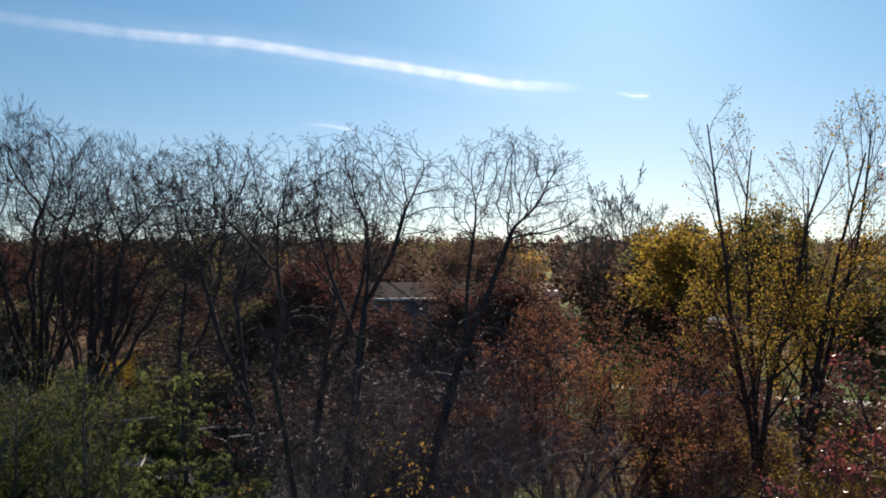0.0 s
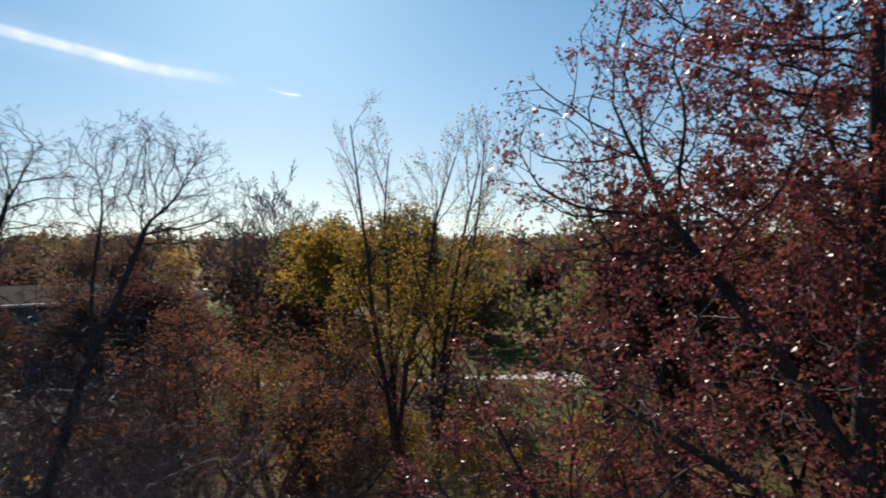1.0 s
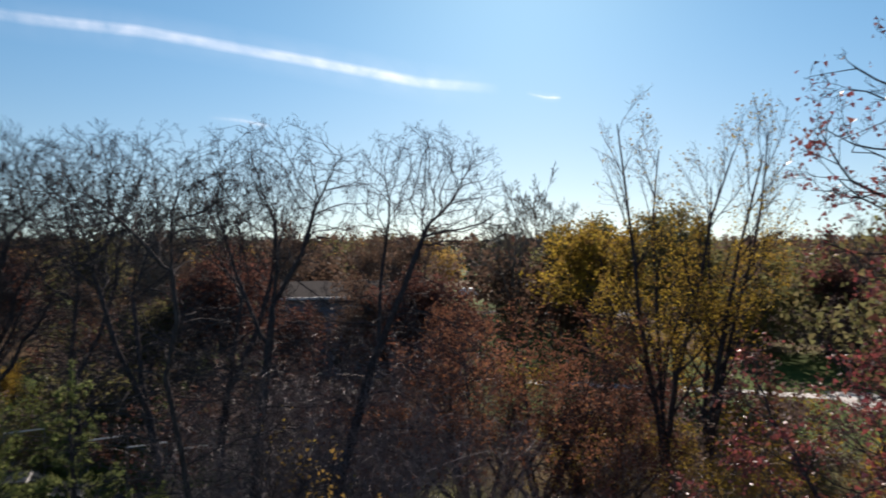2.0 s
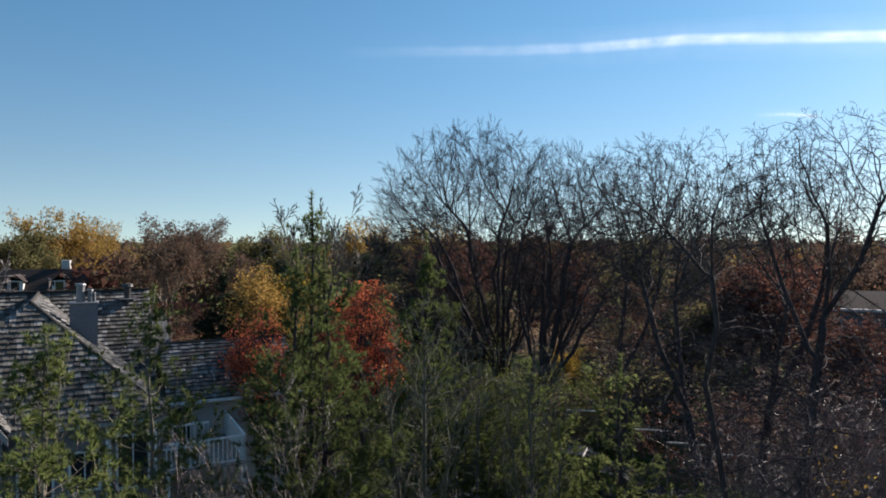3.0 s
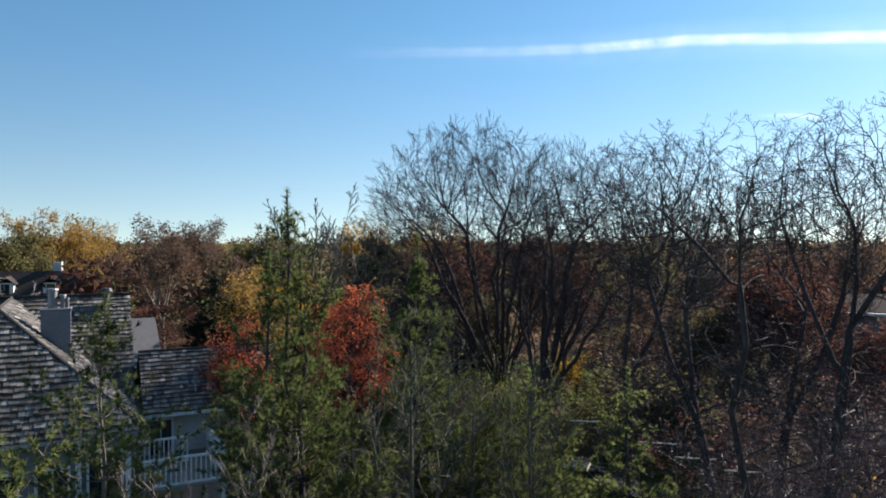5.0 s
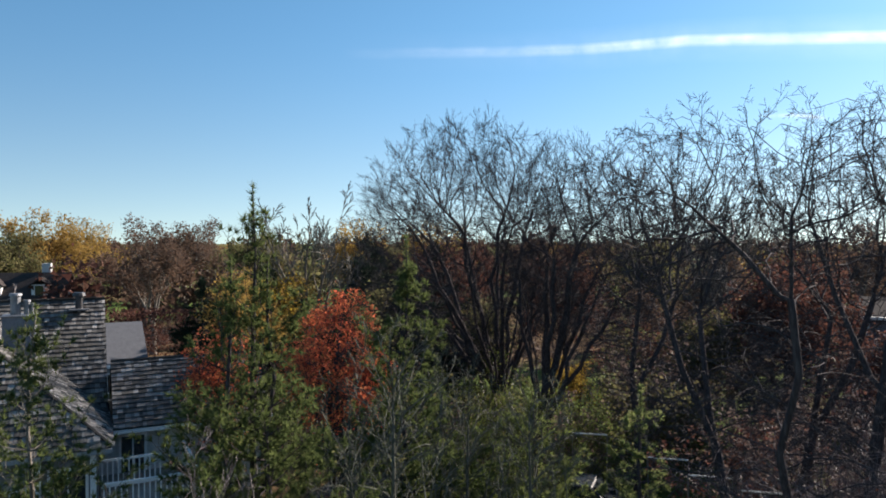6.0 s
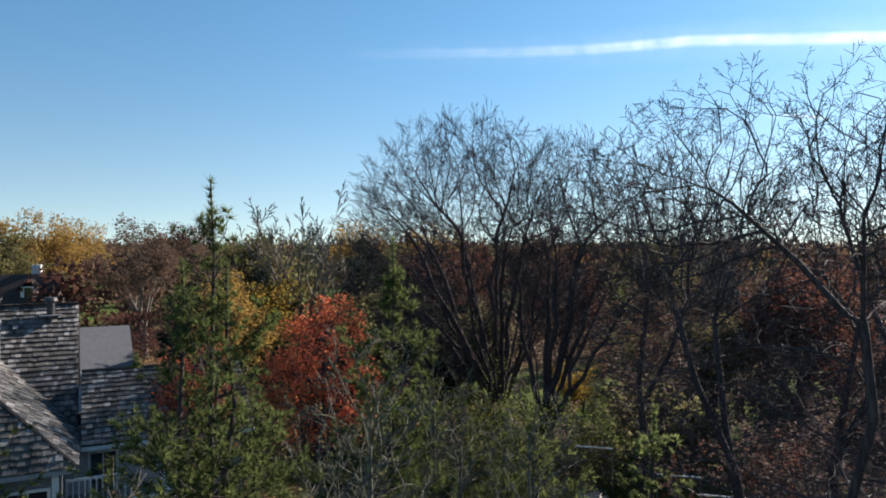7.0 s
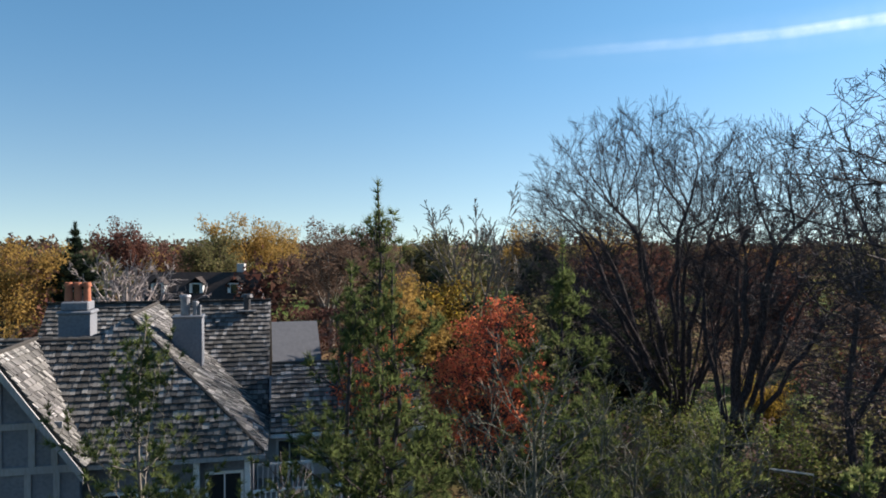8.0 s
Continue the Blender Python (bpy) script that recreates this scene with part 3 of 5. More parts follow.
STUCCO_PALE = two_scale("pale_stucco", (0.5, 0.49, 0.47), (0.58, 0.57, 0.55), (0.45, 0.44, 0.42), 1.2, 0.9)
TIMBER = two_scale("painted_timber", (0.28, 0.28, 0.29), (0.34, 0.34, 0.34), (0.25, 0.25, 0.25), 2, 0.7, (1, 1, 0.2))
WHITE_PAINT = two_scale("white_paint", (0.72, 0.72, 0.7), (0.8, 0.8, 0.78), (0.66, 0.66, 0.64), 2, 0.5)
TERRACOTTA = two_scale("terracotta", (0.36, 0.12, 0.06), (0.44, 0.16, 0.08), (0.28, 0.1, 0.06), 5, 0.8)
STEEL = two_scale("galvanised_steel", (0.2, 0.205, 0.215), (0.28, 0.285, 0.3), (0.17, 0.17, 0.18), 6, 0.5, metal=0.6)
DARK_METAL = two_scale("dark_metal", (0.03, 0.03, 0.035), (0.05, 0.05, 0.055), (0.07, 0.07, 0.07), 6, 0.5, metal=0.6)


def glass_material():
    m, nt, bsdf = start_material("window_glass", 0.05)
    bsdf.inputs["Base Color"].default_value = (0.02, 0.025, 0.03, 1)
    bsdf.inputs["Specular IOR Level"].default_value = 0.8
    return m


GLASS = glass_material()
SHAKE_LENGTH = 0.29


def shake_box():
    """A thin split wedge, one unit wide, its butt at y = 0, running up the slope."""
    v = [(0, 0, 0), (1, 0, 0), (1, SHAKE_LENGTH, 0), (0, SHAKE_LENGTH, 0), (0, 0, 0.04), (1, 0, 0.04), (1, SHAKE_LENGTH, 0.008), (0, SHAKE_LENGTH, 0.008)]
    return np.array(v), np.array([(4, 5, 6, 7), (0, 1, 5, 4), (1, 2, 6, 5), (3, 0, 4, 7), (2, 3, 7, 6)])


def cover(roof, origin, corners, seed, course=0.28, singles=0, tint=None):
    """Shakes in courses over a flat face. origin and corners in the house's frame; the eave runs from corner 0 to corner 1."""
    rng = random.Random(seed)
    pts = [Vector(c) for c in corners]
    e = (pts[1] - pts[0]).normalized()
    n = e.cross(pts[2] - pts[0]).normalized()
    if n.z < 0:
        n = -n
    s = n.cross(e)
    if s.z < 0:
        s = -s
    flat = [((p - pts[0]).dot(e), (p - pts[0]).dot(s)) for p in pts]
    top = max(b for _, b in flat)
    V, Fc = shake_box()
    spots = []
    b = -0.05
    while b < top - 0.1:
        mid, cuts = min(max(b + course / 2, 0.001), top - 0.001), []
        for (a0, b0), (a1, b1) in zip(flat, flat[1:] + flat[:1]):
            if (b0 - mid) * (b1 - mid) < 0:
                cuts.append(a0 + (a1 - a0) * (mid - b0) / (b1 - b0))
        if len(cuts) >= 2:
            a, end = min(cuts), max(cuts)
            while a < end - 0.05:
                w = min(rng.uniform(0.08, 0.21), end - a)
                spots.append((a + 0.002, b + rng.gauss(0, 0.009), w - 0.01, rng.uniform(0.75, 1.4), rng.gauss(0, 0.004)))
                a += w
        b += course
    frame_m = Matrix((( e.x, s.x, n.x, pts[0].x), (e.y, s.y, n.y, pts[0].y), (e.z, s.z, n.z, pts[0].z), (0, 0, 0, 1)))
    mats = [frame_m @ Matrix.Translation((a, b, 0.036)) @ Matrix.Rotation(lean - 0.1, 4, "X") @ Matrix.Diagonal((w, 1, h, 1)) for a, b, w, h, lean in spots]
    one = mats[:singles] if singles else []
    many = mats[len(one):]
    if many:
        M = np.array([[list(r) for r in m] for m in many])
        H = np.concatenate([V, np.ones((8, 1))], axis=1)
        W = np.einsum("bij,vj->bvi", M, H)[..., :3]
        F = (np.arange(len(many))[:, None, None] * 8 + Fc[None]).reshape(-1, 4)
        ob = mesh_part("shake_field", mesh_np("shake_field", W, F), SHAKE_MANY, roof)
        tagged(ob, kind="stuff")
    return one


def build_house():
    house = new("house")
    house.matrix_basis = pose(-2.16, 5.56, 0, 0, 0, 60) @ Matrix.Translation((-4.5, 24.5, 0))
    O = Vector((4.5, -24.5, 0))

    def q(u, v, z):
        return Vector((u, v, z)) + O

    singles = []
    # front roof with its hip, the cross roof, the main roof, the wing and the gable
    faces = {
        "front": [q(-8.8, 20.7, 4.65), q(-0.62, 20.7, 4.65), q(-4.86, 23.76, 8.34), q(-5.62, 23.22, 7.69), q(-8.8, 23.22, 7.69)],
        "cross_sun": [q(-0.62, 20.7, 4.65), q(-0.62, 27.0, 4.65), q(-4.86, 29.0, 8.34), q(-4.86, 23.76, 8.34)],
        "cross_back": [q(-6.3, 29.0, 7.1), q(-6.3, 23.0, 7.1), q(-4.86, 23.76, 8.34), q(-4.86, 29.0, 8.34)],
        "main": [q(-8.8, 25.1, 4.72), q(-0.6, 25.1, 4.72), q(-0.6, 29.05, 8.34), q(-8.8, 29.05, 8.34)],
        "main_back": [q(-0.6, 33.0, 4.72), q(-8.8, 33.0, 4.72), q(-8.8, 29.05, 8.34), q(-0.6, 29.05, 8.34)],
        "front_back": [q(-4.0, 25.6, 5.0), q(-8.8, 25.6, 5.0), q(-8.8, 23.22, 7.69), q(-5.62, 23.22, 7.69)],
        "gable_sun": [q(-5.3, 20.1, 4.75), q(-5.3, 21.0, 4.75), q(-7.4, 23.4, 7.75), q(-7.4, 20.1, 7.75)],
        "gable_far": [q(-9.5, 23.4, 4.75), q(-9.5, 20.1, 4.75), q(-7.4, 20.1, 7.75), q(-7.4, 23.4, 7.75)],
        "wing": [q(-0.5, 23.0, 4.6), q(4.6, 23.0, 4.6), q(4.6, 25.6, 6.35), q(-0.5, 25.6, 6.35)],
        "wing_back": [q(4.6, 28.2, 4.6), q(-0.5, 28.2, 4.6), q(-0.5, 25.6, 6.35), q(4.6, 25.6, 6.35)],
    }
    for i, (key, corners) in enumerate(faces.items()):
        bm = bmesh.new()
        slab(bm, corners, 0.16)
        roof = part("roof", bm, ROOF_DECK, house, "weathered grey wooden shake roof")
        hidden = key.endswith("back") or key == "gable_far"
        singles.append((roof, cover(roof, O, corners, 40 + i, singles=300 if key == "front" else 0, course=0.215 if not hidden else 0.33)))
    # ridge boards
    for a, b in ((q(-8.8, 29.05, 8.38), q(-0.6, 29.05, 8.38)), (q(-8.8, 23.22, 7.73), q(-5.7, 23.22, 7.73)), (q(-4.86, 23.8, 8.38), q(-4.86, 29.0, 8.38)),
                 (q(-0.5, 25.6, 6.4), q(4.6, 25.6, 6.4)), (q(-7.4, 20.1, 7.8), q(-7.4, 23.4, 7.8)), (q(-0.66, 20.75, 4.72), q(-4.82, 23.74, 8.38))):
        bm = bmesh.new()
        tube_between(bm, a, b, 0.06, sides=6)
        part("ridge_cap", bm, ROOF_DECK, house)
    # walls
    def wall(name, *b, material=STUCCO, label=""):
        return part(name, boxes(*[(x0 + O.x, x1 + O.x, y0 + O.y, y1 + O.y, z0, z1) for x0, x1, y0, y1, z0, z1 in b]), material, house, label)

    wall("wall", (-9.2, -0.95, 21.1, 21.35, 0, 4.75))
    wall("wall", (-1.2, -0.95, 21.35, 32.6, 0, 4.7))
    wall("wall", (-9.2, -8.95, 21.35, 32.6, 0, 4.7))
    wall("wall", (-8.95, -1.2, 32.35, 32.6, 0, 4.7))
    wall("wall", (-0.95, 4.3, 23.5, 23.75, 0, 4.6), material=STUCCO_PALE, label="pale stucco wall under the wing's eave")
    wall("wall", (4.05, 4.3, 23.75, 27.8, 0, 4.6), material=STUCCO_PALE)
    wall("wall", (-0.95, 4.05, 27.55, 27.8, 0, 4.6), material=STUCCO_PALE)
    for u, side in ((-0.75, 1), (4.2, 1)):
        bm = bmesh.new()
        v0, v1, z0, z1 = (25.3, 32.8, 4.6, 8.2) if u < 0 else (23.5, 27.8, 4.55, 6.2)
        a, b, c = q(u, v0, z0), q(u, v1, z0), q(u, (v0 + v1) / 2, z1)
        verts = [bm.verts.new(p + Vector((k, 0, 0))) for k in (0, -0.18) for p in (a, b, c)]
        bm.faces.new(verts[:3])
        bm.faces.new(verts[5:2:-1])
        for i in range(3):
            j = (i + 1) % 3
            bm.faces.new((verts[i], verts[j], verts[3 + j], verts[3 + i]))
        bmesh.ops.recalc_face_normals(bm, faces=bm.faces)
        part("gable_wall", bm, STUCCO_PALE, house)
    # half-timbered front gable
    bm = bmesh.new()
    g = [q(-9.4, 20.45, 0), q(-5.45, 20.45, 0), q(-5.45, 20.45, 4.7), q(-7.4, 20.45, 7.5), q(-9.4, 20.45, 4.7)]
    fr = [bm.verts.new(p) for p in g]
    bk = [bm.verts.new(p + Vector((0, 0.22, 0))) for p in g]
    bm.faces.new(fr)
    bm.faces.new(list(reversed(bk)))
    for i in range(5):
        j = (i + 1) % 5
        bm.faces.new((fr[j], fr[i], bk[i], bk[j]))
    bmesh.ops.recalc_face_normals(bm, faces=bm.faces)
    part("gable_wall", bm, STUCCO, house, "grey stucco between painted timbers")
    for u0, u1, z0, z1 in ((-9.4, -5.45, 4.55, 4.75), (-9.0, -5.85, 5.75, 5.92), (-9.4, -5.45, 3.3, 3.45)):
        wall("timber", (u0, u1, 20.39, 20.45, z0, z1), material=TIMBER)
    for u, z0, z1 in ((-8.9, 3.45, 4.55), (-8.1, 3.45, 4.55), (-7.4, 4.75, 5.75), (-6.6, 4.75, 5.75), (-6.7, 3.45, 4.55), (-7.4, 5.92, 7.3), (-6.0, 3.45, 4.55), (-8.2, 4.75, 5.75), (-6.05, 4.75, 5.4)):
        wall("timber", (u - 0.08, u + 0.08, 20.4, 20.45, z0, z1), material=TIMBER)
    for u0, z0, u1, z1 in ((-5.25, 4.55, -7.4, 7.62), (-9.55, 4.55, -7.4, 7.62)):
        bm = bmesh.new()
        a, b = q(u0, 20.08, z0), q(u1, 20.08, z1)
        up = Vector((0, 0, 0.22))
        v = [bm.verts.new(p + Vector((0, k, 0))) for k in (0, -0.06) for p in (a - up, b - up, b + up * 0.2, a + up * 0.2)]
        for f in ((0, 1, 2, 3), (7, 6, 5, 4), (0, 4, 5, 1), (1, 5, 6, 2), (2, 6, 7, 3), (3, 7, 4, 0)):
            bm.faces.new([v[i] for i in f])
        bmesh.ops.recalc_face_normals(bm, faces=bm.faces)
        part("bargeboard", bm, TIMBER, house)
    # eaves
    wall("gutter", (-5.3, -0.6, 20.6, 20.7, 4.5, 4.62), material=TIMBER)
    wall("gutter", (-0.5, 4.6, 22.9, 23.0, 4.44, 4.55), material=WHITE_PAINT, label="white gutter")
    wall("downspout", (-0.62, -0.54, 25.02, 25.1, 0, 4.7), material=WHITE_PAINT, label="white downspout")
    # windows and the porch door
    def window(u, v, z, w, h):
        win = wall("window", (u - w / 2 - 0.08, u + w / 2 + 0.08, v - 0.04, v, z - 0.08, z), (u - w / 2 - 0.08, u + w / 2 + 0.08, v - 0.04, v, z + h, z + h + 0.08),
                   (u - w / 2 - 0.08, u - w / 2, v - 0.04, v, z, z + h), (u + w / 2, u + w / 2 + 0.08, v - 0.04, v, z, z + h),
                   (u - 0.02, u + 0.02, v - 0.03, v, z, z + h), material=WHITE_PAINT, label="white window frame")
        part("pane", boxes((u - w / 2 + O.x, u + w / 2 + O.x, v - 0.012 + O.y, v + O.y, z, z + h)), GLASS, win)

    for u, z, w, h in ((-1.75, 2.3, 0.9, 1.7), (-4.6, 2.3, 0.9, 1.3), (-3.2, 2.4, 0.8, 1.2)):
        window(u, 21.1, z, w, h)
    for u in (0.1, 3.3):
        window(u, 23.5, 3.0, 0.7, 1.2)
    for u in (-1.1, -2.5):
        wall("porch_post", (u - 0.08, u + 0.08, 20.8, 20.96, 0, 4.6), material=WHITE_PAINT)
    # chimneys
    chimney = wall("chimney", (-3.66, -2.74, 24.4, 25.1, 4.5, 8.2), material=STUCCO, label="grey stucco chimney")
    part("chimney_cap", boxes((-3.7 + O.x, -2.7 + O.x, 24.35 + O.y, 25.15 + O.y, 8.2, 8.27), bevel=0.02), STEEL, chimney)
    for u, h, r in ((-3.3, 0.62, 0.15), (-2.98, 0.4, 0.09), (-2.84, 0.28, 0.05)):
        bm = bmesh.new()
        tube_between(bm, q(u, 24.7, 8.25), q(u, 24.7, 8.27 + h), r, sides=14)
        tube_between(bm, q(u, 24.7, 8.27 + h), q(u, 24.7, 8.34 + h), r * 1.3, r * 1.15, sides=14)
        part("flue_pipe", bm, STEEL, chimney, "galvanised flue pipe")
    stack = wall("chimney", (-7.4, -6.42, 25.4, 26.3, 5.0, 8.3), material=STUCCO, label="grey stucco chimney with three terracotta pots")
    part("chimney_cap", boxes((-7.46 + O.x, -6.36 + O.x, 25.34 + O.y, 26.36 + O.y, 8.3, 8.42), (-7.34 + O.x, -6.48 + O.x, 25.46 + O.y, 26.24 + O.y, 8.424, 8.72), bevel=0.04), STUCCO, stack)
    for u in (-7.2, -6.91, -6.62):
        bm = bmesh.new()
        tube_between(bm, q(u, 25.85, 8.72), q(u, 25.85, 9.22), 0.13, 0.105, 14)
        tube_between(bm, q(u, 25.85, 9.22), q(u, 25.85, 9.3), 0.145, 0.14, 14)
        tube_between(bm, q(u, 25.85, 9.3), q(u, 25.85, 9.36), 0.12, 0.12, 14)
        part("chimney_pot", bm, TERRACOTTA, stack, "terracotta chimney pot")
    bm = bmesh.new()
    tube_between(bm, q(-1.5, 28.6, 8.0), q(-1.5, 28.6, 8.55), 0.13, sides=12)
    tube_between(bm, q(-1.5, 28.6, 8.55), q(-1.5, 28.6, 8.68), 0.24, 0.2, 12)
    part("roof_vent", bm, DARK_METAL, house, "dark metal roof vent")
    part("flashing", boxes((-1.85 + O.x, -1.15 + O.x, 28.2 + O.y, 28.75 + O.y, 8.02, 8.06)), STEEL, house)
    tagged(house, "half-timbered house with weathered wooden shake roofs and two chimneys", "house")
    return house, singles, O


HOUSE, LATE_SHAKES, HOUSE_O = build_house()


def build_deck():
    """The raised wooden deck before the wing, with white railings."""
    deck = new("deck")
    deck.matrix_basis = pose(-2.16, 5.56, 0, 0, 0, 60) @ Matrix.Translation((0.3, 21.5, 0))
    wood = piece_material("deck_boards", [(0.22, 0.2, 0.18), (0.3, 0.27, 0.24), (0.26, 0.24, 0.22)], stretch=(1, 8, 8))
    for i in range(13):
        part("board", boxes((-1.2 + i * 0.2, -1.01 + i * 0.2, -2.0, 1.95, 2.98, 3.02)), wood, deck)
    for x in (-1.1, 1.3):
        for y in (-1.9, 1.7):
            part("post", boxes((x - 0.06, x + 0.06, y - 0.06, y + 0.06, 0, 2.97)), WHITE_PAINT, deck)
    for (x0, y0), (x1, y1) in (((-1.15, -1.95), (1.35, -1.95)), ((1.35, -1.95), (1.35, 1.9)), ((-1.15, 0.4), (0.5, 0.4))):
        rail = part("railing", boxes((min(x0, x1) - 0.035, max(x0, x1) + 0.035, min(y0, y1) - 0.035, max(y0, y1) + 0.035, 3.9, 3.97),
                                     (min(x0, x1) - 0.03, max(x0, x1) + 0.03, min(y0, y1) - 0.03, max(y0, y1) + 0.03, 3.1, 3.16)), WHITE_PAINT, deck, "white wooden railing")
        n = int(max(abs(x1 - x0), abs(y1 - y0)) / 0.14)
        for i in range(n + 1):
            x, y = x0 + (x1 - x0) * i / n, y0 + (y1 - y0) * i / n
            part("baluster", boxes((x - 0.018, x + 0.018, y - 0.018, y + 0.018, 3.16, 3.9)), WHITE_PAINT, rail)
    tagged(deck, "raised grey board deck with white railings", "deck")


build_deck()


# ---- trees ----
# limbs by level: pieces, waver, rise, side limbs, angle, length ratio, bare share
SMALL_BARE = [(8, 0.08, 0.03, 8, 34, 0.45, 0.3), (5, 0.1, 0.05, 6, 32, 0.5, 0.2), (4, 0.12, 0.04, 4, 32, 0.55, 0.1), (3, 0.14, 0.03, 0, 0, 0, 0)]
THICKET = [(6, 0.12, 0.02, 9, 42, 0.5, 0.15), (4, 0.18, 0.02, 7, 45, 0.55, 0.1), (3, 0.24, 0.0, 5, 45, 0.6, 0.05), (1, 0.26, -0.02, 0, 0, 0, 0)]
SHRUB = [(8, 0.08, 0.03, 9, 28, 0.42, 0.2), (6, 0.12, 0.05, 7, 30, 0.5, 0.1), (4, 0.16, 0.05, 5, 32, 0.55, 0.1), (2, 0.18, 0.03, 0, 0, 0, 0)]
PALE_LIMBS = [(8, 0.14, 0.03, 6, 42, 0.55, 0.2), (6, 0.18, 0.04, 5, 38, 0.5, 0.2), (4, 0.2, 0.03, 3, 35, 0.5, 0.2), (2, 0.2, 0.02, 0, 0, 0, 0)]
UPRIGHT = [(10, 0.05, 0.03, 12, 30, 0.32, 0.12), (6, 0.09, 0.08, 6, 32, 0.5, 0.15), (4, 0.12, 0.05, 5, 35, 0.55, 0.1), (3, 0.14, 0.03, 0, 0, 0, 0)]
OAK = [(8, 0.06, 0.0, 8, 44, 0.42, 0.25), (5, 0.13, 0.03, 5, 42, 0.52, 0.2), (4, 0.17, 0.03, 4, 42, 0.55, 0.15), (3, 0.2, 0.02, 3, 42, 0.6, 0.1), (1, 0.2, 0.0, 0, 0, 0, 0)]
ROUND = [(6, 0.08, 0.02, 9, 45, 0.6, 0.25), (5, 0.12, 0.03, 6, 40, 0.55, 0.2), (4, 0.15, 0.02, 5, 42, 0.55, 0.1), (3, 0.2, 0.0, 0, 0, 0, 0)]
NEAR_BUSHY = [(5, 0.12, 0.02, 8, 45, 0.6, 0.1), (4, 0.18, 0.03, 7, 42, 0.6, 0.1), (1, 0.22, 0.02, 0, 0, 0, 0)]
BUSHY = [(4, 0.12, 0.02, 7, 45, 0.6, 0.1), (3, 0.16, 0.03, 6, 42, 0.6, 0.1), (1, 0.2, 0.02, 0, 0, 0, 0)]
FAR_ROUND = [(5, 0.08, 0.02, 9, 45, 0.6, 0.2), (3, 0.14, 0.03, 6, 42, 0.6, 0.15), (1, 0.2, 0.02, 0, 0, 0, 0)]

# twigs by level, as for limbs
TWIG_STRAIGHT = [(2, 0.09, 0.03, 4, 30, 0.6, 0.1), (1, 0.1, 0.03, 3, 30, 0.6, 0.1), (1, 0.1, 0.03, 0, 0, 0, 0)]
TWIG_FINE = [(3, 0.05, 0.03, 4, 20, 0.65, 0.15), (2, 0.06, 0.03, 3, 22, 0.65, 0.15), (1, 0.08, 0.03, 0, 0, 0, 0)]
TWIG_CURLED = [(3, 0.22, 0.02, 4, 42, 0.6, 0.1), (2, 0.28, 0.03, 3, 42, 0.65, 0.1), (1, 0.3, 0.02, 0, 0, 0, 0)]

# the tall bare trees across the middle
rng = random.Random(2)
grown_tree("bare_tree", "tall bare many-stemmed tree with a wide fan of dark limbs", (-17.3, 33.4, 0), 11,
           [[(0, 0, -0.2), (0.05, 0, 1.8), (0, 0, 3.8)]] + fan_of_limbs(rng, 20, (0, 0), 2.3, 3.9, (-1.3, -0.85, 9.6), (6.6, 5.6, 7.2), 1.5),
           [((-1.2, -0.8, 10.1), (5.6, 4.9, 5.9), 7800, 0.4), ((-3.6, -2.35, 11.0), (2.6, 2.4, 2.0), 1200, 0.1)],
           BARK_DARK, 0.5, 0.0095, TWIG_FINE, 0.45, 1.05, least=0.0044, step=0.36, reach=1.6, kill=0.46, inertia=1.5, wander=0.08, rise=0.0)
grown_tree("bare_tree", "bare dark tree leaning beside the fan-shaped one", (-13.9, 30.8, 0), 12,
           [[(0, 0, -0.2), (0, 0, 1.6), (0.1, 0.1, 3.2)]] + fan_of_limbs(rng, 11, (0.08, 0.08), 2.2, 3.3, (1.0, 0.7, 9.4), (4.0, 3.4, 5.9), 1.45),
           [((1.0, 0.7, 10.0), (3.5, 3.1, 4.6), 3900, 0.35), ((2.6, 1.7, 9.6), (2.2, 2.0, 2.6), 700, 0.1)],
           BARK_DARK, 0.38, 0.009, TWIG_FINE, 0.4, 0.95, least=0.0042, step=0.34, reach=1.5, kill=0.44, inertia=1.3, wander=0.1, rise=0.0)
CURLED = dict(every=0.22, twig_length=0.5, step=0.27, reach=1.35, kill=0.38, inertia=0.75, wander=0.24)
grown_tree("bare_tree", "bare reddish-brown tree with a rounded top", (-9.7, 30.5, 0), 13, [[(0, 0, -0.2), (0.1, 0, 3.0), (-0.2, 0.1, 5.5), (0.1, 0.1, 8.2)], [(-0.1, 0, 4.6), (0.8, 0.6, 6.6), (1.3, 1.0, 8.6)]],
           [((0.1, 0, 11.0), (2.9, 2.9, 3.7), 3000, 0.1), ((0, 0, 6.2), (2.6, 2.6, 2.8), 1200, 0.1)], BARK_DARK, 0.14, 0.009, TWIG_CURLED, least=0.0044, **CURLED)
grown_tree("bare_tree", "bare leaning tree with crooked dark limbs", (-4.8, 23.6, 0), 14, [[(0, 0, -0.2), (-0.2, 0.2, 3.0), (-0.9, 0.9, 5.8), (-1.3, 1.4, 8.6)], [(-0.6, 0.6, 4.8), (-1.6, 0.6, 7.0), (-2.2, 0.8, 9.0)]],
           [((-1.5, 1.5, 11.1), (2.6, 2.6, 2.7), 2600, 0.1), ((-0.8, 0.8, 6.4), (2.6, 2.4, 2.8), 1300, 0.1)], BARK_DARK, 0.145, 0.008, TWIG_CURLED, least=0.004, **CURLED)
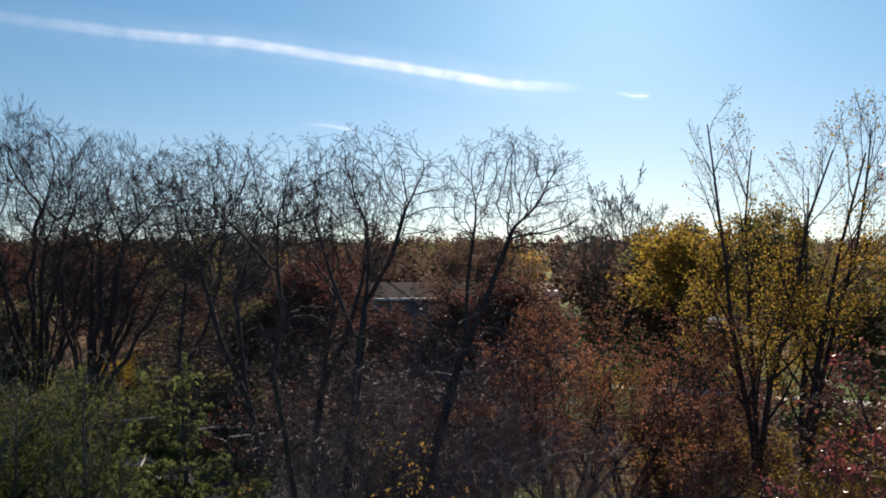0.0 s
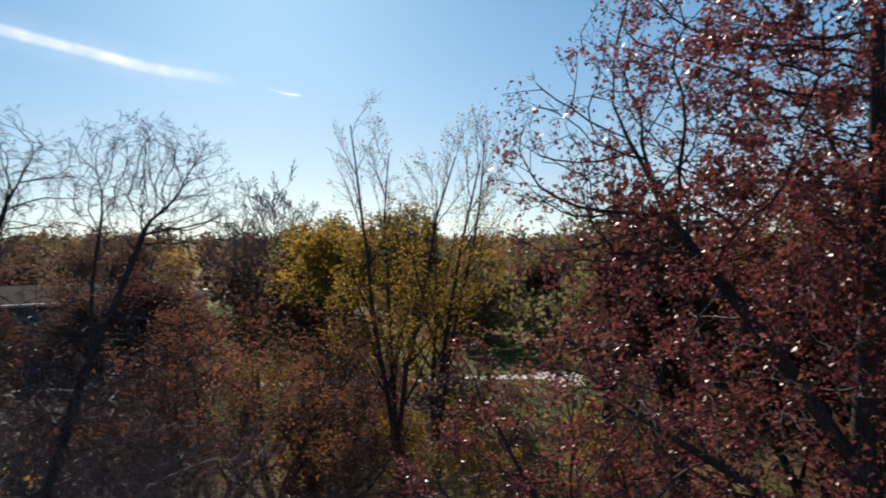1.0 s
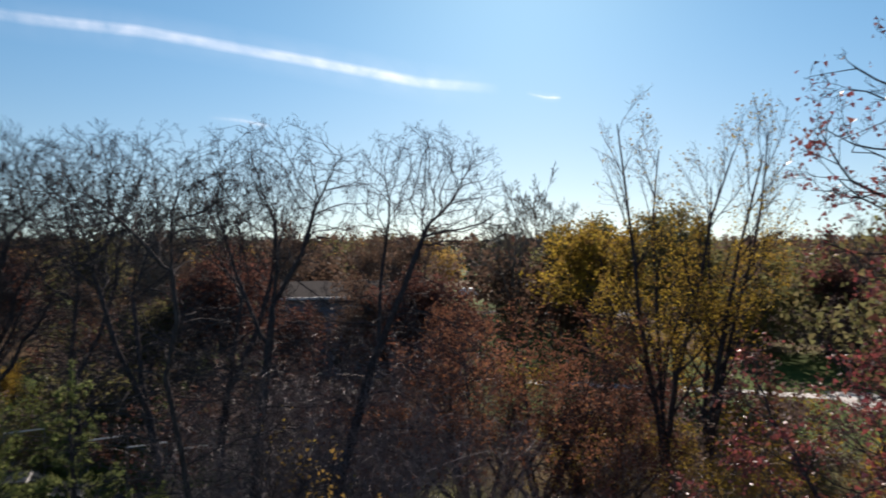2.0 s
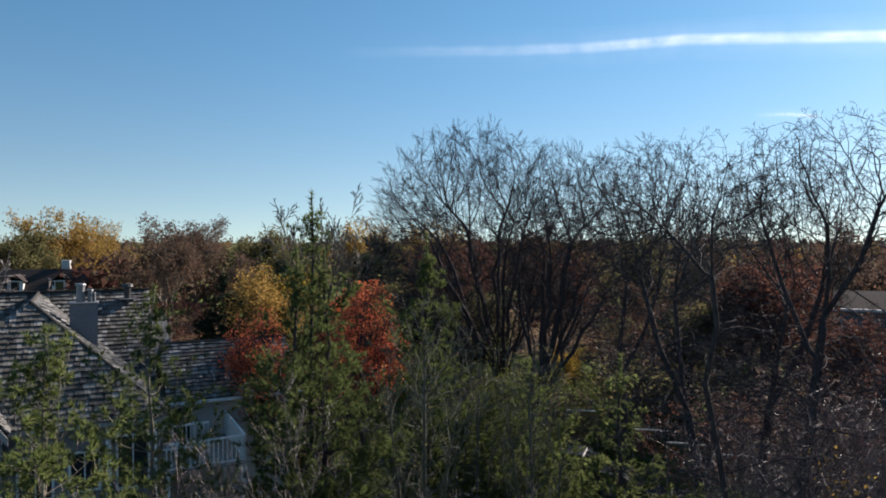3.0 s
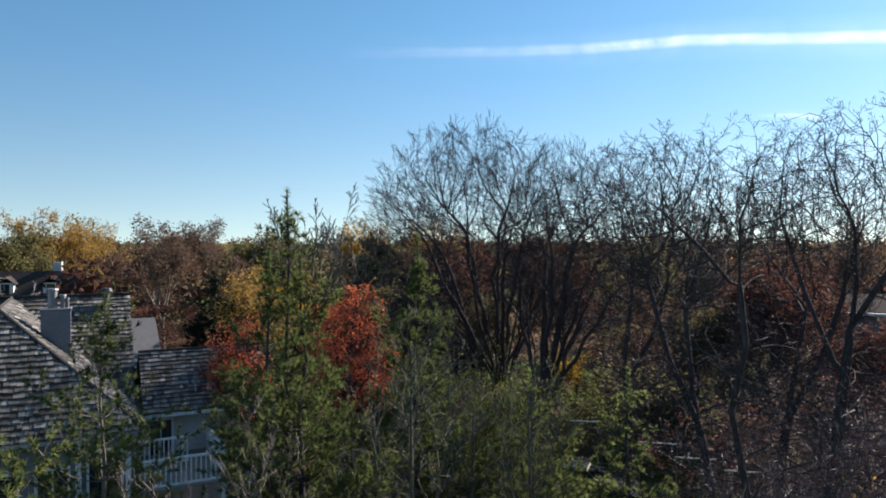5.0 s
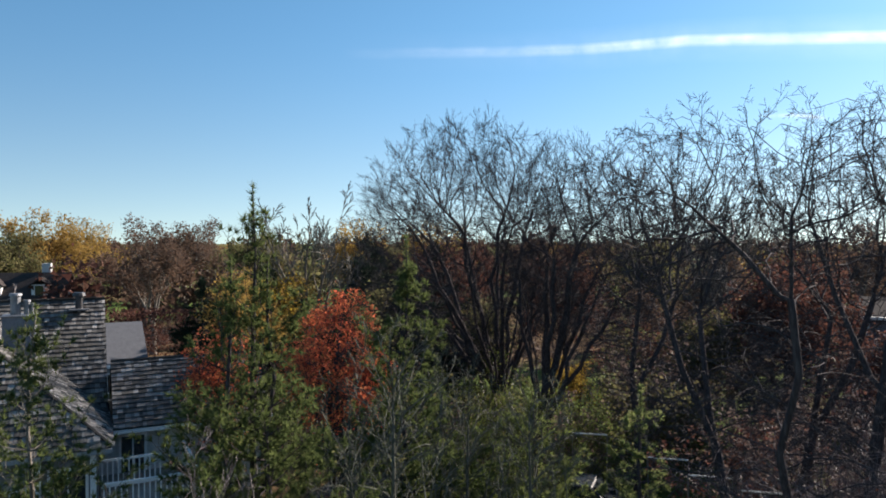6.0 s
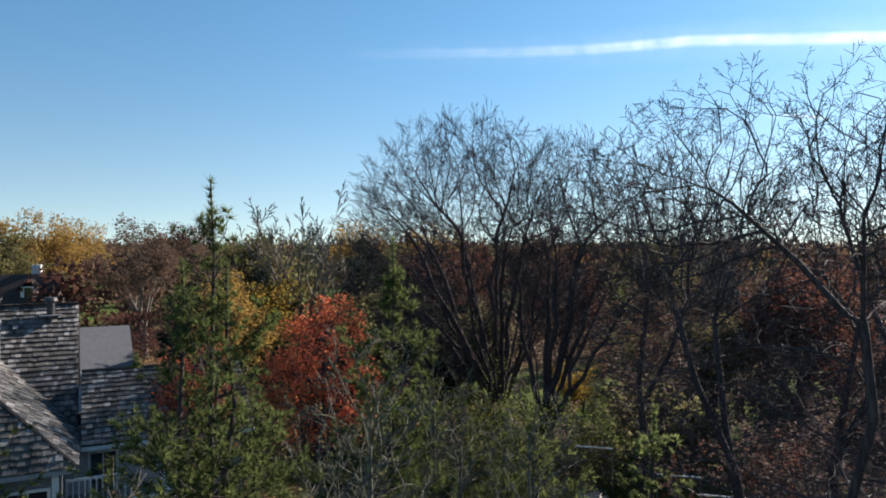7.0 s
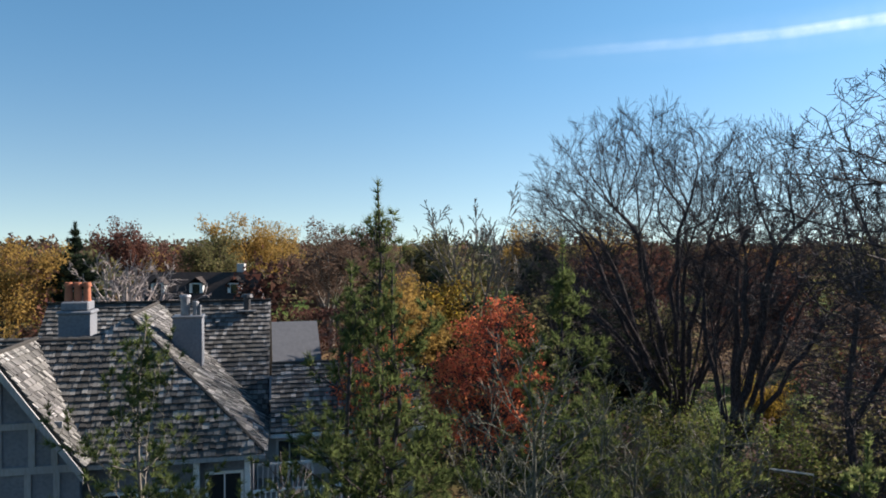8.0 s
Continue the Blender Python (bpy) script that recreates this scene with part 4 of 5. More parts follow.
grown_tree("bare_tree", "bare tree with fine grey-brown twigs", (-3.6, 26.5, 0), 15, [[(0, 0, -0.2), (0.1, 0, 3.0), (0.4, 0.3, 5.6), (0.8, 0.5, 8.4)], [(0.3, 0.2, 4.8), (1.3, 0.4, 7.0), (1.8, 0.6, 8.8)]],
           [((1.0, 0.6, 10.9), (2.9, 2.8, 2.6), 2600, 0.1), ((0.6, 0.3, 6.4), (2.8, 2.6, 2.8), 1400, 0.1)], BARK_DARK, 0.145, 0.008, TWIG_CURLED, least=0.004, **CURLED)
grown_tree("bare_tree", "bare tree with an open crown of curling twigs", (-1.6, 21.6, 0), 16,
           [[(0, 0, -0.2), (-0.3, 0, 3.0), (0.1, 0, 6.8), (0.4, -0.2, 9.6), (0.35, -0.2, 10.9)], [(0.1, 0, 8.2), (1.1, -0.1, 10.0), (1.5, 0, 11.4)], [(0.0, 0, 7.4), (-0.8, 0.3, 9.4), (-1.2, 0.3, 10.8)]],
           [((0.5, -0.2, 11.9), (2.7, 2.6, 1.95), 1900, 0.15), ((0.4, -0.2, 10.8), (2.5, 2.3, 1.4), 700, 0.2), ((0, 0, 6.6), (3.0, 2.6, 2.8), 1500, 0.1)], BARK_DARK, 0.145, 0.008, TWIG_CURLED, least=0.0036, **CURLED)
grown_tree("bare_tree", "bare leaning tree with long dark limbs", (0.4, 21.8, 0), 17,
           [[(0, 0, -0.2), (0.2, 0, 3.0), (1.2, 0.1, 6.6), (2.2, 0.1, 9.0), (2.9, 0.2, 10.8)], [(1.4, 0.1, 7.2), (1.5, 0.4, 9.2), (1.7, 0.5, 10.6)]],
           [((2.9, 0.2, 11.9), (2.4, 2.4, 2.0), 1700, 0.15), ((4.2, 0.3, 11.0), (1.6, 1.8, 1.0), 500, 0.2), ((1.6, 0.2, 6.8), (3.0, 2.6, 2.8), 1500, 0.1)], BARK_DARK, 0.145, 0.008, TWIG_CURLED, least=0.0036, **CURLED)
grown_tree("bare_tree", "slender bare tree with curling purple-brown twigs", (-1.9, 12.3, 0), 19,
           [[(0, 0, -0.2), (-0.25, 0.1, 3.0), (0.0, 0.0, 5.4), (-0.22, -0.1, 7.0), (-0.42, -0.3, 8.3), (-0.22, -0.4, 9.2), (-0.3, -0.4, 10.0), (-0.3, -0.4, 10.9)], [(-0.3, -0.4, 9.9), (-0.8, -0.35, 10.5), (-1.2, -0.4, 10.9)]],
           [((-0.9, -0.2, 11.0), (2.3, 2.0, 1.12), 2000, 0.1), ((-1.5, 0.4, 10.0), (1.9, 1.6, 0.9), 700, 0.2), ((-0.5, 0.2, 7.6), (2.0, 1.8, 1.8), 900, 0.1)], BARK_DARK, 0.052, 0.004, TWIG_CURLED, 0.35, 0.28, stout=0.02, least=0.0017, step=0.18, reach=1.0, kill=0.26, inertia=0.7, wander=0.26)

# conifers
pine("pine_tree", "tall green pine with an upright bare tip", (-10.85, 12.05, 0), 21, 11.6, 2.5, BARK_DARK, NEEDLE, whorls=19, per=6, low=0.08, sparse=0.85, stems=3, tuft=26, length=0.16, width=0.017, point=0.68, bare=0.92, apart=0.36)
pine("pine_tree", "slender olive-green pine among saplings", (-11.2, 17.3, 0), 22, 10.7, 2.1, BARK_DARK, NEEDLE, whorls=24, per=7, low=0.08, tuft=28, length=0.17, width=0.021, point=0.65)
pine("pine_tree", "small light green pine with tiered limbs", (-5.8, 18.4, 0), 23, 7.5, 2.6, BARK_DARK, NEEDLE_BACKLIT, whorls=12, per=7, low=0.2, tuft=44, length=0.14, width=0.026, rise=0.1, point=0.85)
pine("pine_tree", "sparse young pine in front of the house", (-12.3, 9.1, 0), 24, 9.6, 2.9, BARK_GREY, NEEDLE, whorls=20, per=7, low=0.12, tuft=27, length=0.14, width=0.016, sparse=0.82, thick=0.09, point=0.62)
pine("pine_tree", "light green young pine near the house", (-10.4, 6.0, 0), 25, 9.2, 2.9, BARK_GREY, NEEDLE_LIGHT, whorls=20, per=8, low=0.1, tuft=30, length=0.15, width=0.018, sparse=0.95, thick=0.1, point=0.7)
pine("pine_tree", "small green pine beside the saplings", (-9.3, 20.4, 0), 28, 6.8, 2.4, BARK_DARK, NEEDLE_LIGHT, whorls=14, per=6, low=0.08, tuft=20, length=0.2, width=0.022, point=0.7)
pine("spruce_tree", "dark evergreen behind the houses", (-39.4, 33.4, 0), 26, 8.2, 2.8, BARK_DARK, NEEDLE_DARK, whorls=16, per=8, low=0.05, tuft=10, length=0.3, width=0.05, rise=0.0)
pine("spruce_tree", "dark pointed evergreen beyond the garden", (-62.2, 21.5, 0), 27, 12.2, 2.6, BARK_DARK, NEEDLE_DARK, whorls=24, per=9, low=0.05, tuft=14, length=0.35, width=0.09, rise=0.0)

for k, (x, y, h) in enumerate(((-31, 41, 10.8), (-35, 45, 11.2), (-27, 42.5, 10.4), (-25.5, 38.5, 8.0), (-38, 38, 8.6))):
    pine("spruce_tree", "dark broad evergreen behind the red maples", (x, y, 0), 120 + k, h, 3.6, BARK_DARK, NEEDLE_DARK, whorls=14, per=8, low=0.06, tuft=8, length=0.34, width=0.07, rise=0.05, point=0.6, group="dark evergreens")

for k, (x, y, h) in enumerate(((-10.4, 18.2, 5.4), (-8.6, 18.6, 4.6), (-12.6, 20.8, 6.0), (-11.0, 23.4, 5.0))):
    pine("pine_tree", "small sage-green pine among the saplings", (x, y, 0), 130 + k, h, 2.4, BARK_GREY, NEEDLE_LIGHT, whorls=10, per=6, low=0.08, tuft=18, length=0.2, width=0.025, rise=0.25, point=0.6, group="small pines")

# slim grey-green saplings among the pines
for k, (x, y, h, wide) in enumerate(((-8.45, 13.0, 9.4, 1.15), (-7.3, 16.5, 7.7, 0.95), (-9.8, 17.5, 7.6, 1.0), (-10.5, 14.9, 7.4, 1.0), (-9.3, 20.2, 7.2, 1.0), (-12.2, 20.2, 7.4, 1.1))):
    lean = (0.1, -0.15, 0.2, -0.1, 0.1, 0.15)[k]
    grown_tree("sapling", "slim sapling with thin upright grey-green twigs", (x, y, 0), 31 + k,
               [[(0, 0, -0.2), (lean * 0.4, 0.05, h * 0.25), (lean, 0, h * 0.55), (lean * 1.3, -0.05, h * 0.84)], [(lean * 0.4, 0.05, h * 0.2), (0.3, 0.25, h * 0.4), (0.5, 0.4, h * 0.64)], [(lean * 0.4, 0, h * 0.3), (-0.35, -0.2, h * 0.48), (-0.55, -0.35, h * 0.7)]],
               [((lean, 0, h * 0.68), (wide, wide, h * 0.31), 1000, 0.15), ((0, 0, h * 0.4), (wide, wide, h * 0.22), 400, 0.2)],
               BARK_OLIVE, 0.075, 0.0075, TWIG_STRAIGHT, 0.22, 0.4, LEAF_OLIVE, 400, 0.05, 0.05, stout=0.014, least=0.0042, group="saplings below the pines",
               step=0.22, reach=1.1, kill=0.3, inertia=1.7, wander=0.08, rise=0.34)
for x, y, h, seed in ((-7.2, 8.4, 7.6, 36), (-9.0, 8.6, 6.6, 37), (-5.6, 7.4, 6.2, 38)):
    broadleaf("bare_shrub", "bare purple-brown shrub with pale twig ends", (x, y, 0), seed, h, 7, SHRUB, BARK_RED, LEAF_BROWN, 300, 0.05, 0.05, tilt=(5, 34), radius=0.02, thin=0.0022, group="bare shrubs")

# dark thicket between the trees
base = broadleaf("thicket_shrub", "dense dark thicket of bare brown twigs", (1.5, 19, 0), 41, 6.6, 8, THICKET, BARK_RED, LEAF_RUST, 500, 0.065, 0.08, tilt=(6, 36), radius=0.035, thin=0.004, group="thicket shrubs", light=True)
rng = random.Random(5)
for x, y, s in ((-1.2, 17.5, 0.95), (-0.6, 20.6, 1.0), (0.4, 23, 0.95), (4.2, 16.5, 0.75), (2.6, 22.5, 1.0), (-1.2, 24.4, 1.0), (-1.5, 27.6, 1.0),
                (5.2, 20.2, 0.85), (8.5, 19, 0.62), (3.6, 27.5, 1.0), (7.6, 28.5, 0.7), (10.5, 23.5, 0.55)):
    copy_thing(base, pose(x, y, 0, 0, 0, rng.uniform(0, 360)) @ Matrix.Diagonal((s, s, s * rng.uniform(0.9, 1.08), 1)))

# rust-coloured crowns
def crown_gaps(where, rs):
    """Leaves in clumps, with gaps between them."""
    c = np.floor(where / 0.5).astype(int)
    h = (np.abs(c[:, 0] * 73 + c[:, 1] * 191 + c[:, 2] * 37) % 97) / 97.0
    return h < 0.74


def high_crown(where, rs):
    """As above, thinning out towards the lower limbs."""
    return crown_gaps(where, rs) & (rs.uniform(0, 1, len(where)) < np.clip((where[:, 2] - 3.9) / 1.6, 0.03, 1.0))


broadleaf("crabapple_tree", "wide low tree with small rust-brown leaves", (5.6, 25.0, 0), 51, 7.9, 6, ROUND, BARK_DARK, LEAF_CRAB, 9000, 0.11, 0.12, tilt=(10, 42), radius=0.11, thin=0.005)
broadleaf("crabapple_tree", "low spreading tree with thin rust-red leaves", (9.6, 23.0, 0), 52, 4.9, 5, ROUND, BARK_DARK, LEAF_RUST, 5000, 0.11, 0.12, tilt=(10, 42), radius=0.1, thin=0.005)
broadleaf("crabapple_tree", "broad crabapple with brown-orange leaves", (8.4, 26.4, 0), 57, 7.6, 6, ROUND, BARK_DARK, LEAF_CRAB, 8000, 0.1, 0.12, tilt=(10, 42), radius=0.1, thin=0.005)
broadleaf("shrub", "yellow-leaved shrub under the bare trees", (-0.65, 16.6, 0), 53, 7.0, 4, THICKET, BARK_DARK, LEAF_YELLOW, 2400, 0.06, 0.07, tilt=(3, 10), radius=0.05, keep=lambda w, rs: (w[:, 2] > 5.5) & (np.hypot(w[:, 0], w[:, 1]) < 0.8))
broadleaf("shrub", "orange-brown shrub in the thicket", (-1.2, 15.4, 0), 54, 5.6, 5, THICKET, BARK_DARK, LEAF_GOLD, 1500, 0.1, 0.12, tilt=(8, 38), radius=0.05)
broadleaf("maple_tree", "small scarlet maple behind the pine", (-17.4, 21.8, 0), 55, 8.0, 12, ROUND, BARK_DARK, LEAF_RED, 19000, 0.095, 0.14, radius=0.06, trunk=1.5, keep=high_crown, dome=(0, 0, 5.2, 1.6, 3.7, 1.3, 4.0, 1.7))
broadleaf("maple_tree", "small orange-red maple beside the house", (-21.2, 19.9, 0), 56, 8.2, 10, ROUND, BARK_DARK, LEAF_RED, 7500, 0.095, 0.14, radius=0.06, trunk=1.4, keep=crown_gaps, dome=(0, 0, 5.0, 0.95, 2.7, 1.2, 3.8, 1.6))

# low undergrowth of several colours
under = {}
for key, label, seed, h, leaf, n, size in (("rust", "low bush with rust-brown leaves", 101, 4.2, LEAF_RUST, 2000, 0.16), ("brown", "low bush with withered brown leaves", 102, 4.6, LEAF_BROWN, 2000, 0.15),
                                            ("olive", "low bush with olive-green leaves", 103, 3.6, LEAF_OLIVE, 2200, 0.16), ("yellow", "low bush with yellow leaves", 104, 3.4, LEAF_YELLOW, 1800, 0.16),
                                            ("near rust", "low bush with small rust-brown leaves", 105, 4.2, LEAF_RUST, 900, 0.06), ("near brown", "low bush with small withered brown leaves", 106, 4.6, LEAF_BROWN, 800, 0.06),
                                            ("near olive", "low bush with small olive-green leaves", 107, 3.6, LEAF_OLIVE, 8000, 0.055), ("near yellow", "low bush with small yellow leaves", 108, 3.4, LEAF_YELLOW, 4200, 0.08), ("near lime", "low bush with light yellow-green leaves", 109, 3.2, LEAF_LIME, 11000, 0.05)):
    spec = NEAR_BUSHY if "near" in key else BUSHY
    under[key] = broadleaf("bush", label, (0, 0, 0), seed, h, 4 if "near" in key else 5, spec, BARK_RED, leaf, n, size, 0.12 if "near" in key else 0.2, tilt=(10, 50), radius=0.04, thin=0.004, group="undergrowth", light=True)
rng = random.Random(17)
spots = []
for _ in range(4000):
    a, r = rng.uniform(-1.1, 1.3), 15 + 75 * rng.random() ** 1.3
    x, y = -math.sin(a) * r, math.cos(a) * r
    lawn = (-0.56 < math.atan2(x, y) < -0.17 and math.hypot(x, y) < 27) or (13 < x < 40 and 34 < y < 66 and not (x < 20 and y < 40)) or math.hypot(x + 11, y - 28.6) < 4.5 or (-8.5 < x < -3 and 25 < y < 30)
    home = (x + 24.8) ** 2 + (y - 16.3) ** 2 < 115 or x < -30 or (x < -6 and y < 16)
    if lawn or home or any((x - u) ** 2 + (y - v) ** 2 < 3.6 + 0.07 * math.hypot(x, y) for u, v in spots):
        continue
    spots.append((x, y))
spots = spots[:135]
for _ in range(400):
    x, y = rng.uniform(-78, -33), rng.uniform(14, 72)
    if len(spots) < 152 and not (-86 < x < -40 and 0.24 < (y - 6) / (-x - 2.3) < 0.54) and math.hypot(x + 75, y - 37.5) > 11 and not (x < -40 and (y - 6) / (-x - 2.3) < 0.2) and math.hypot(x + 48.8, y - 31) > 9 and math.hypot(x + 74, y - 36) > 9 and math.hypot(x + 58, y - 58) > 8 and not any((x - u) ** 2 + (y - v) ** 2 < 30 for u, v in spots):
        spots.append((x, y))
spots += [(-13.0, 31.8), (-16.2, 31.4), (-18.6, 31.0), (-21.0, 31.6), (-23.5, 33.0), (-17.4, 29.6), (-9.2, 37.5)]
placed = {}
GOLDEN = [(11.2, 24.0), (13.6, 23.2), (15.8, 22.8), (10.0, 26.6), (12.0, 28.0), (17.0, 25.0), (14.2, 27.4)]
LIME = [(-8.4, 16.2), (-10.9, 19.2), (-12.6, 23.2), (-11.6, 21.2), (-13.6, 25.0), (-9.6, 17.4)]
for x, y in spots + LIME + GOLDEN:
    if x > 6:
        key = rng.choice(["rust", "rust", "rust", "yellow", "brown", "olive"])
    elif x > -6:
        key = rng.choice(["brown", "brown", "brown", "rust", "brown"])
    elif x > -30 and y > 24:
        key = rng.choice(["brown", "rust", "brown", "olive", "rust"])
    else:
        key = rng.choice(["olive", "olive", "brown", "brown", "rust"])
    if math.hypot(x, y) < 31:
        key = "near " + key
    if abs(x + 17.5) < 5 and abs(y - 31) < 2:
        key = "near lime"
    if (x, y) in GOLDEN:
        key = "near yellow"
    if (x, y) in LIME:
        key = "near lime"
    s = rng.uniform(0.75, 0.95 if x > 6 and math.hypot(x, y) < 36 else 1.25) * (0.85 if x < -30 else 1.0)
    if key == "near lime" and y > 28:
        s *= 1.4
    m = pose(x, y, 0, 0, 0, rng.uniform(0, 360)) @ Matrix.Diagonal((s * 1.15, s * 1.15, s, 1))
    if key in placed:
        copy_thing(under[key], m)
    else:
        placed[key] = m
for key, m in placed.items():
    under[key].matrix_basis = m

def oak_gaps(where, rs):
    """As above, with far fewer leaves left on one side of the crown."""
    side = where[:, 1] * 0.88 - where[:, 0] * 0.47
    return crown_gaps(where, rs) & (rs.uniform(0, 1, len(where)) < np.where(where[:, 2] > 9.4, np.clip(1.7 - side / 2.6, 0.2, 1.0), 0.42))


# the yellow trees and the big oak
for x, y, h, seed, n in ((13.5, 26.2, 16.3, 61, 3), (15.1, 25.6, 15.8, 62, 3)):
    broadleaf("aspen_tree", "slim upright tree with sparse yellow leaves", (x, y, 0), seed, h, n, UPRIGHT, BARK_DARK, LEAF_YELLOW, 13000, 0.105, 0.14, tilt=(2, 7), radius=0.14, trunk=1.5, thin=0.005,
              keep=lambda w, rs: rs.uniform(0, 1, len(w)) < np.clip((12.8 - w[:, 2]) / 5.0, 0.08, 1.0))
grown_tree("oak_tree", "large oak with dark red leaves", (11.9, 6.4, 0), 63,
           [[(0, 0, -0.2), (0, 0, 3.0), (-0.1, 0, 7.0), (0.1, -0.1, 10.8), (0.2, 0, 14.0)], [(0, 0, 3.0), (0.9, -0.9, 5.5), (1.9, -1.9, 8.4), (2.4, -2.4, 11.0)],
            [(0, 0, 6.6), (-1.0, 0.9, 8.6), (-2.2, 1.9, 10.6)], [(0, 0, 4.6), (-1.3, 1.2, 6.4), (-2.9, 2.4, 7.6)], [(0, 0, 9.6), (1.0, 0.8, 11.6)]],
           [((0.4, 0, 12.4), (5.2, 5.2, 5.8), 4600, 0.1), ((-2.6, 2.2, 11.4), (2.6, 2.6, 2.4), 800, 0.1), ((-1.6, 1.6, 7.0), (3.6, 3.6, 2.6), 1200, 0.1), ((2.4, -2.4, 9.0), (3.4, 3.4, 4.0), 1500, 0.1)],
           BARK_DARK, 0.3, 0.0095, TWIG_CURLED, 0.3, 0.5, LEAF_OAK, 165000, 0.08, 0.1, keep=oak_gaps, least=0.0036, step=0.34, reach=1.7, kill=0.5, inertia=0.8, wander=0.2)
broadleaf("oak_tree", "second large oak with dark red leaves", (15.4, 5.2, 0), 65, 15, 14, OAK, BARK_DARK, LEAF_OAK, 22000, 0.085, 0.1, radius=0.11, trunk=3.6, thin=0.004, keep=crown_gaps, dome=(0.4, 0, 8.6, 4.6, 6.6, 3.0, 9.5, 1.85), wob=0.2)
broadleaf("oak_tree", "smaller oak with rust-red leaves", (9.8, 11.2, 0), 64, 9, 12, OAK, BARK_DARK, LEAF_OAK, 8000, 0.09, 0.1, radius=0.06, trunk=1.6, thin=0.0035, keep=crown_gaps, dome=(0, 0, 4.6, 3.6, 4.3, 1.4, 5.0, 1.75), wob=0.18)

# trees farther off: a few kinds, set out singly
kinds = {}
for key, label, seed, h, spec, bark, leaf, n, size in (
        ("gold", "large tree with golden autumn leaves", 71, 14.5, FAR_ROUND, BARK_DARK, LEAF_GOLD, 8500, 0.27),
        ("yellow", "tree with yellow autumn leaves", 72, 12.0, FAR_ROUND, BARK_DARK, LEAF_YELLOW, 7500, 0.25),
        ("rust", "tree with rust-red autumn leaves", 73, 11.5, FAR_ROUND, BARK_DARK, LEAF_RUST, 7500, 0.24),
        ("brown", "tree with thin brown leaves", 74, 13.0, SMALL_BARE, BARK_GREY, LEAF_TAN, 5000, 0.22),
        ("olive", "tree with olive-green leaves", 75, 11.0, FAR_ROUND, BARK_DARK, LEAF_OLIVE, 7500, 0.25),
        ("bare", "bare grey tree with fine twigs", 76, 15.0, SMALL_BARE, BARK_GREY, None, 0, 0.1),
        ("pale", "bare tree with pale branches", 77, 10.0, PALE_LIMBS, BARK_PALE, None, 0, 0.1)):
    kinds[key] = broadleaf(key + "_tree" if key in ("bare", "pale") else "autumn_tree", label, (0, 0, 0), seed, h, 4 if leaf else 5, spec, bark, leaf, n, size, 0.42,
                           tilt=(6, 30) if key != "bare" else (6, 50), radius=0.2, trunk=3.0 if leaf else 2.0, thin=0.026 if key == "bare" else 0.012 if leaf else 0.022, group="autumn trees farther off", light=True)
FAR = [("gold", -95, 52, 1.0), ("gold", -63, 16.6, 0.74), ("gold", -66, 9, 0.95), ("gold", -104, 62, 0.95), ("rust", -93, 35, 1.12), ("pale", -50, 21.5, 1.0), ("pale", -55, 23.4, 0.95),
       ("brown", -69, 49, 0.98), ("brown", -74, 58, 1.0), ("brown", -60, 44, 0.85), ("brown", -80, 66, 1.0), ("bare", -36, 40.2, 0.92), ("bare", -15.8, 97, 1.25), ("bare", -9.7, 49.5, 0.86), ("bare", -21, 84, 1.1), ("yellow", -36.5, 35.5, 0.66), ("gold", -34, 33, 0.6),
       ("gold", -57, 70, 0.9), ("gold", -50, 76, 0.88), ("olive", -64, 60, 1.05), ("olive", -45, 60, 0.9), ("rust", -27, 43, 0.9), ("rust", -20, 48, 0.85), ("rust", -6, 44.5, 0.8), ("rust", -1.6, 42.6, 0.55), ("brown", 1.7, 42.8, 0.6), ("rust", 4.4, 42.8, 0.68), ("rust", 20, 17, 1.05), ("rust", 25, 12, 1.1), ("olive", 22, 22.5, 1.0), ("rust", 18, 10.5, 0.9), ("rust", 7, 43.5, 0.72),
       ("rust", -6, 50, 0.85), ("brown", -12, 52, 0.8), ("brown", 6, 52, 0.85), ("olive", -33, 52, 0.8), ("olive", -22, 40, 0.62), ("yellow", -15.8, 39.5, 0.33), ("olive", -27, 36, 0.7), ("olive", -10, 44, 0.6),
       ("yellow", 22.0, 52, 0.97), ("olive", 27, 50, 1.15), ("olive", 24, 62, 1.1), ("brown", 5, 60, 0.8), ("bare", 29, 91, 1.28), ("bare", 20, 72, 0.95), ("rust", 44, 55, 0.72), ("rust", 48, 60, 0.7),
       ("bare", 53, 61, 0.86), ("olive", 43, 43, 1.05), ("yellow", 36, 24, 0.9), ("rust", 30, 14, 0.9), ("olive", 38, 12, 1.0), ("olive", 26, 22, 0.6), ("brown", 6, 79, 0.9), ("olive", 34, 80, 0.95),
       ("brown", -30, 62, 0.9), ("rust", -38, 66, 0.9), ("olive", -20, 70, 0.95), ("brown", -4, 68, 0.9), ("olive", -86, 44, 1.05), ("olive", -58, 33, 0.42), ("brown", -46, 42, 0.7),
       ("yellow", 40, 68, 0.8), ("rust", 66, 60, 0.9), ("olive", 72, 48, 1.0), ("gold", 56, 30, 0.95), ("rust", 60, 18, 1.0), ("olive", 24, -6, 1.0), ("rust", 30, -2, 1.0)]
rng = random.Random(9)
firsts = {}
for key, x, y, s in FAR:
    m = pose(x, y, 0, 0, 0, rng.uniform(0, 360)) @ Matrix.Diagonal((s * rng.uniform(0.95, 1.15), s * rng.uniform(0.95, 1.15), s, 1))
    if key in firsts:
        copy_thing(kinds[key], m)
    else:
        firsts[key] = m
for key, m in firsts.items():
    kinds[key].matrix_basis = m


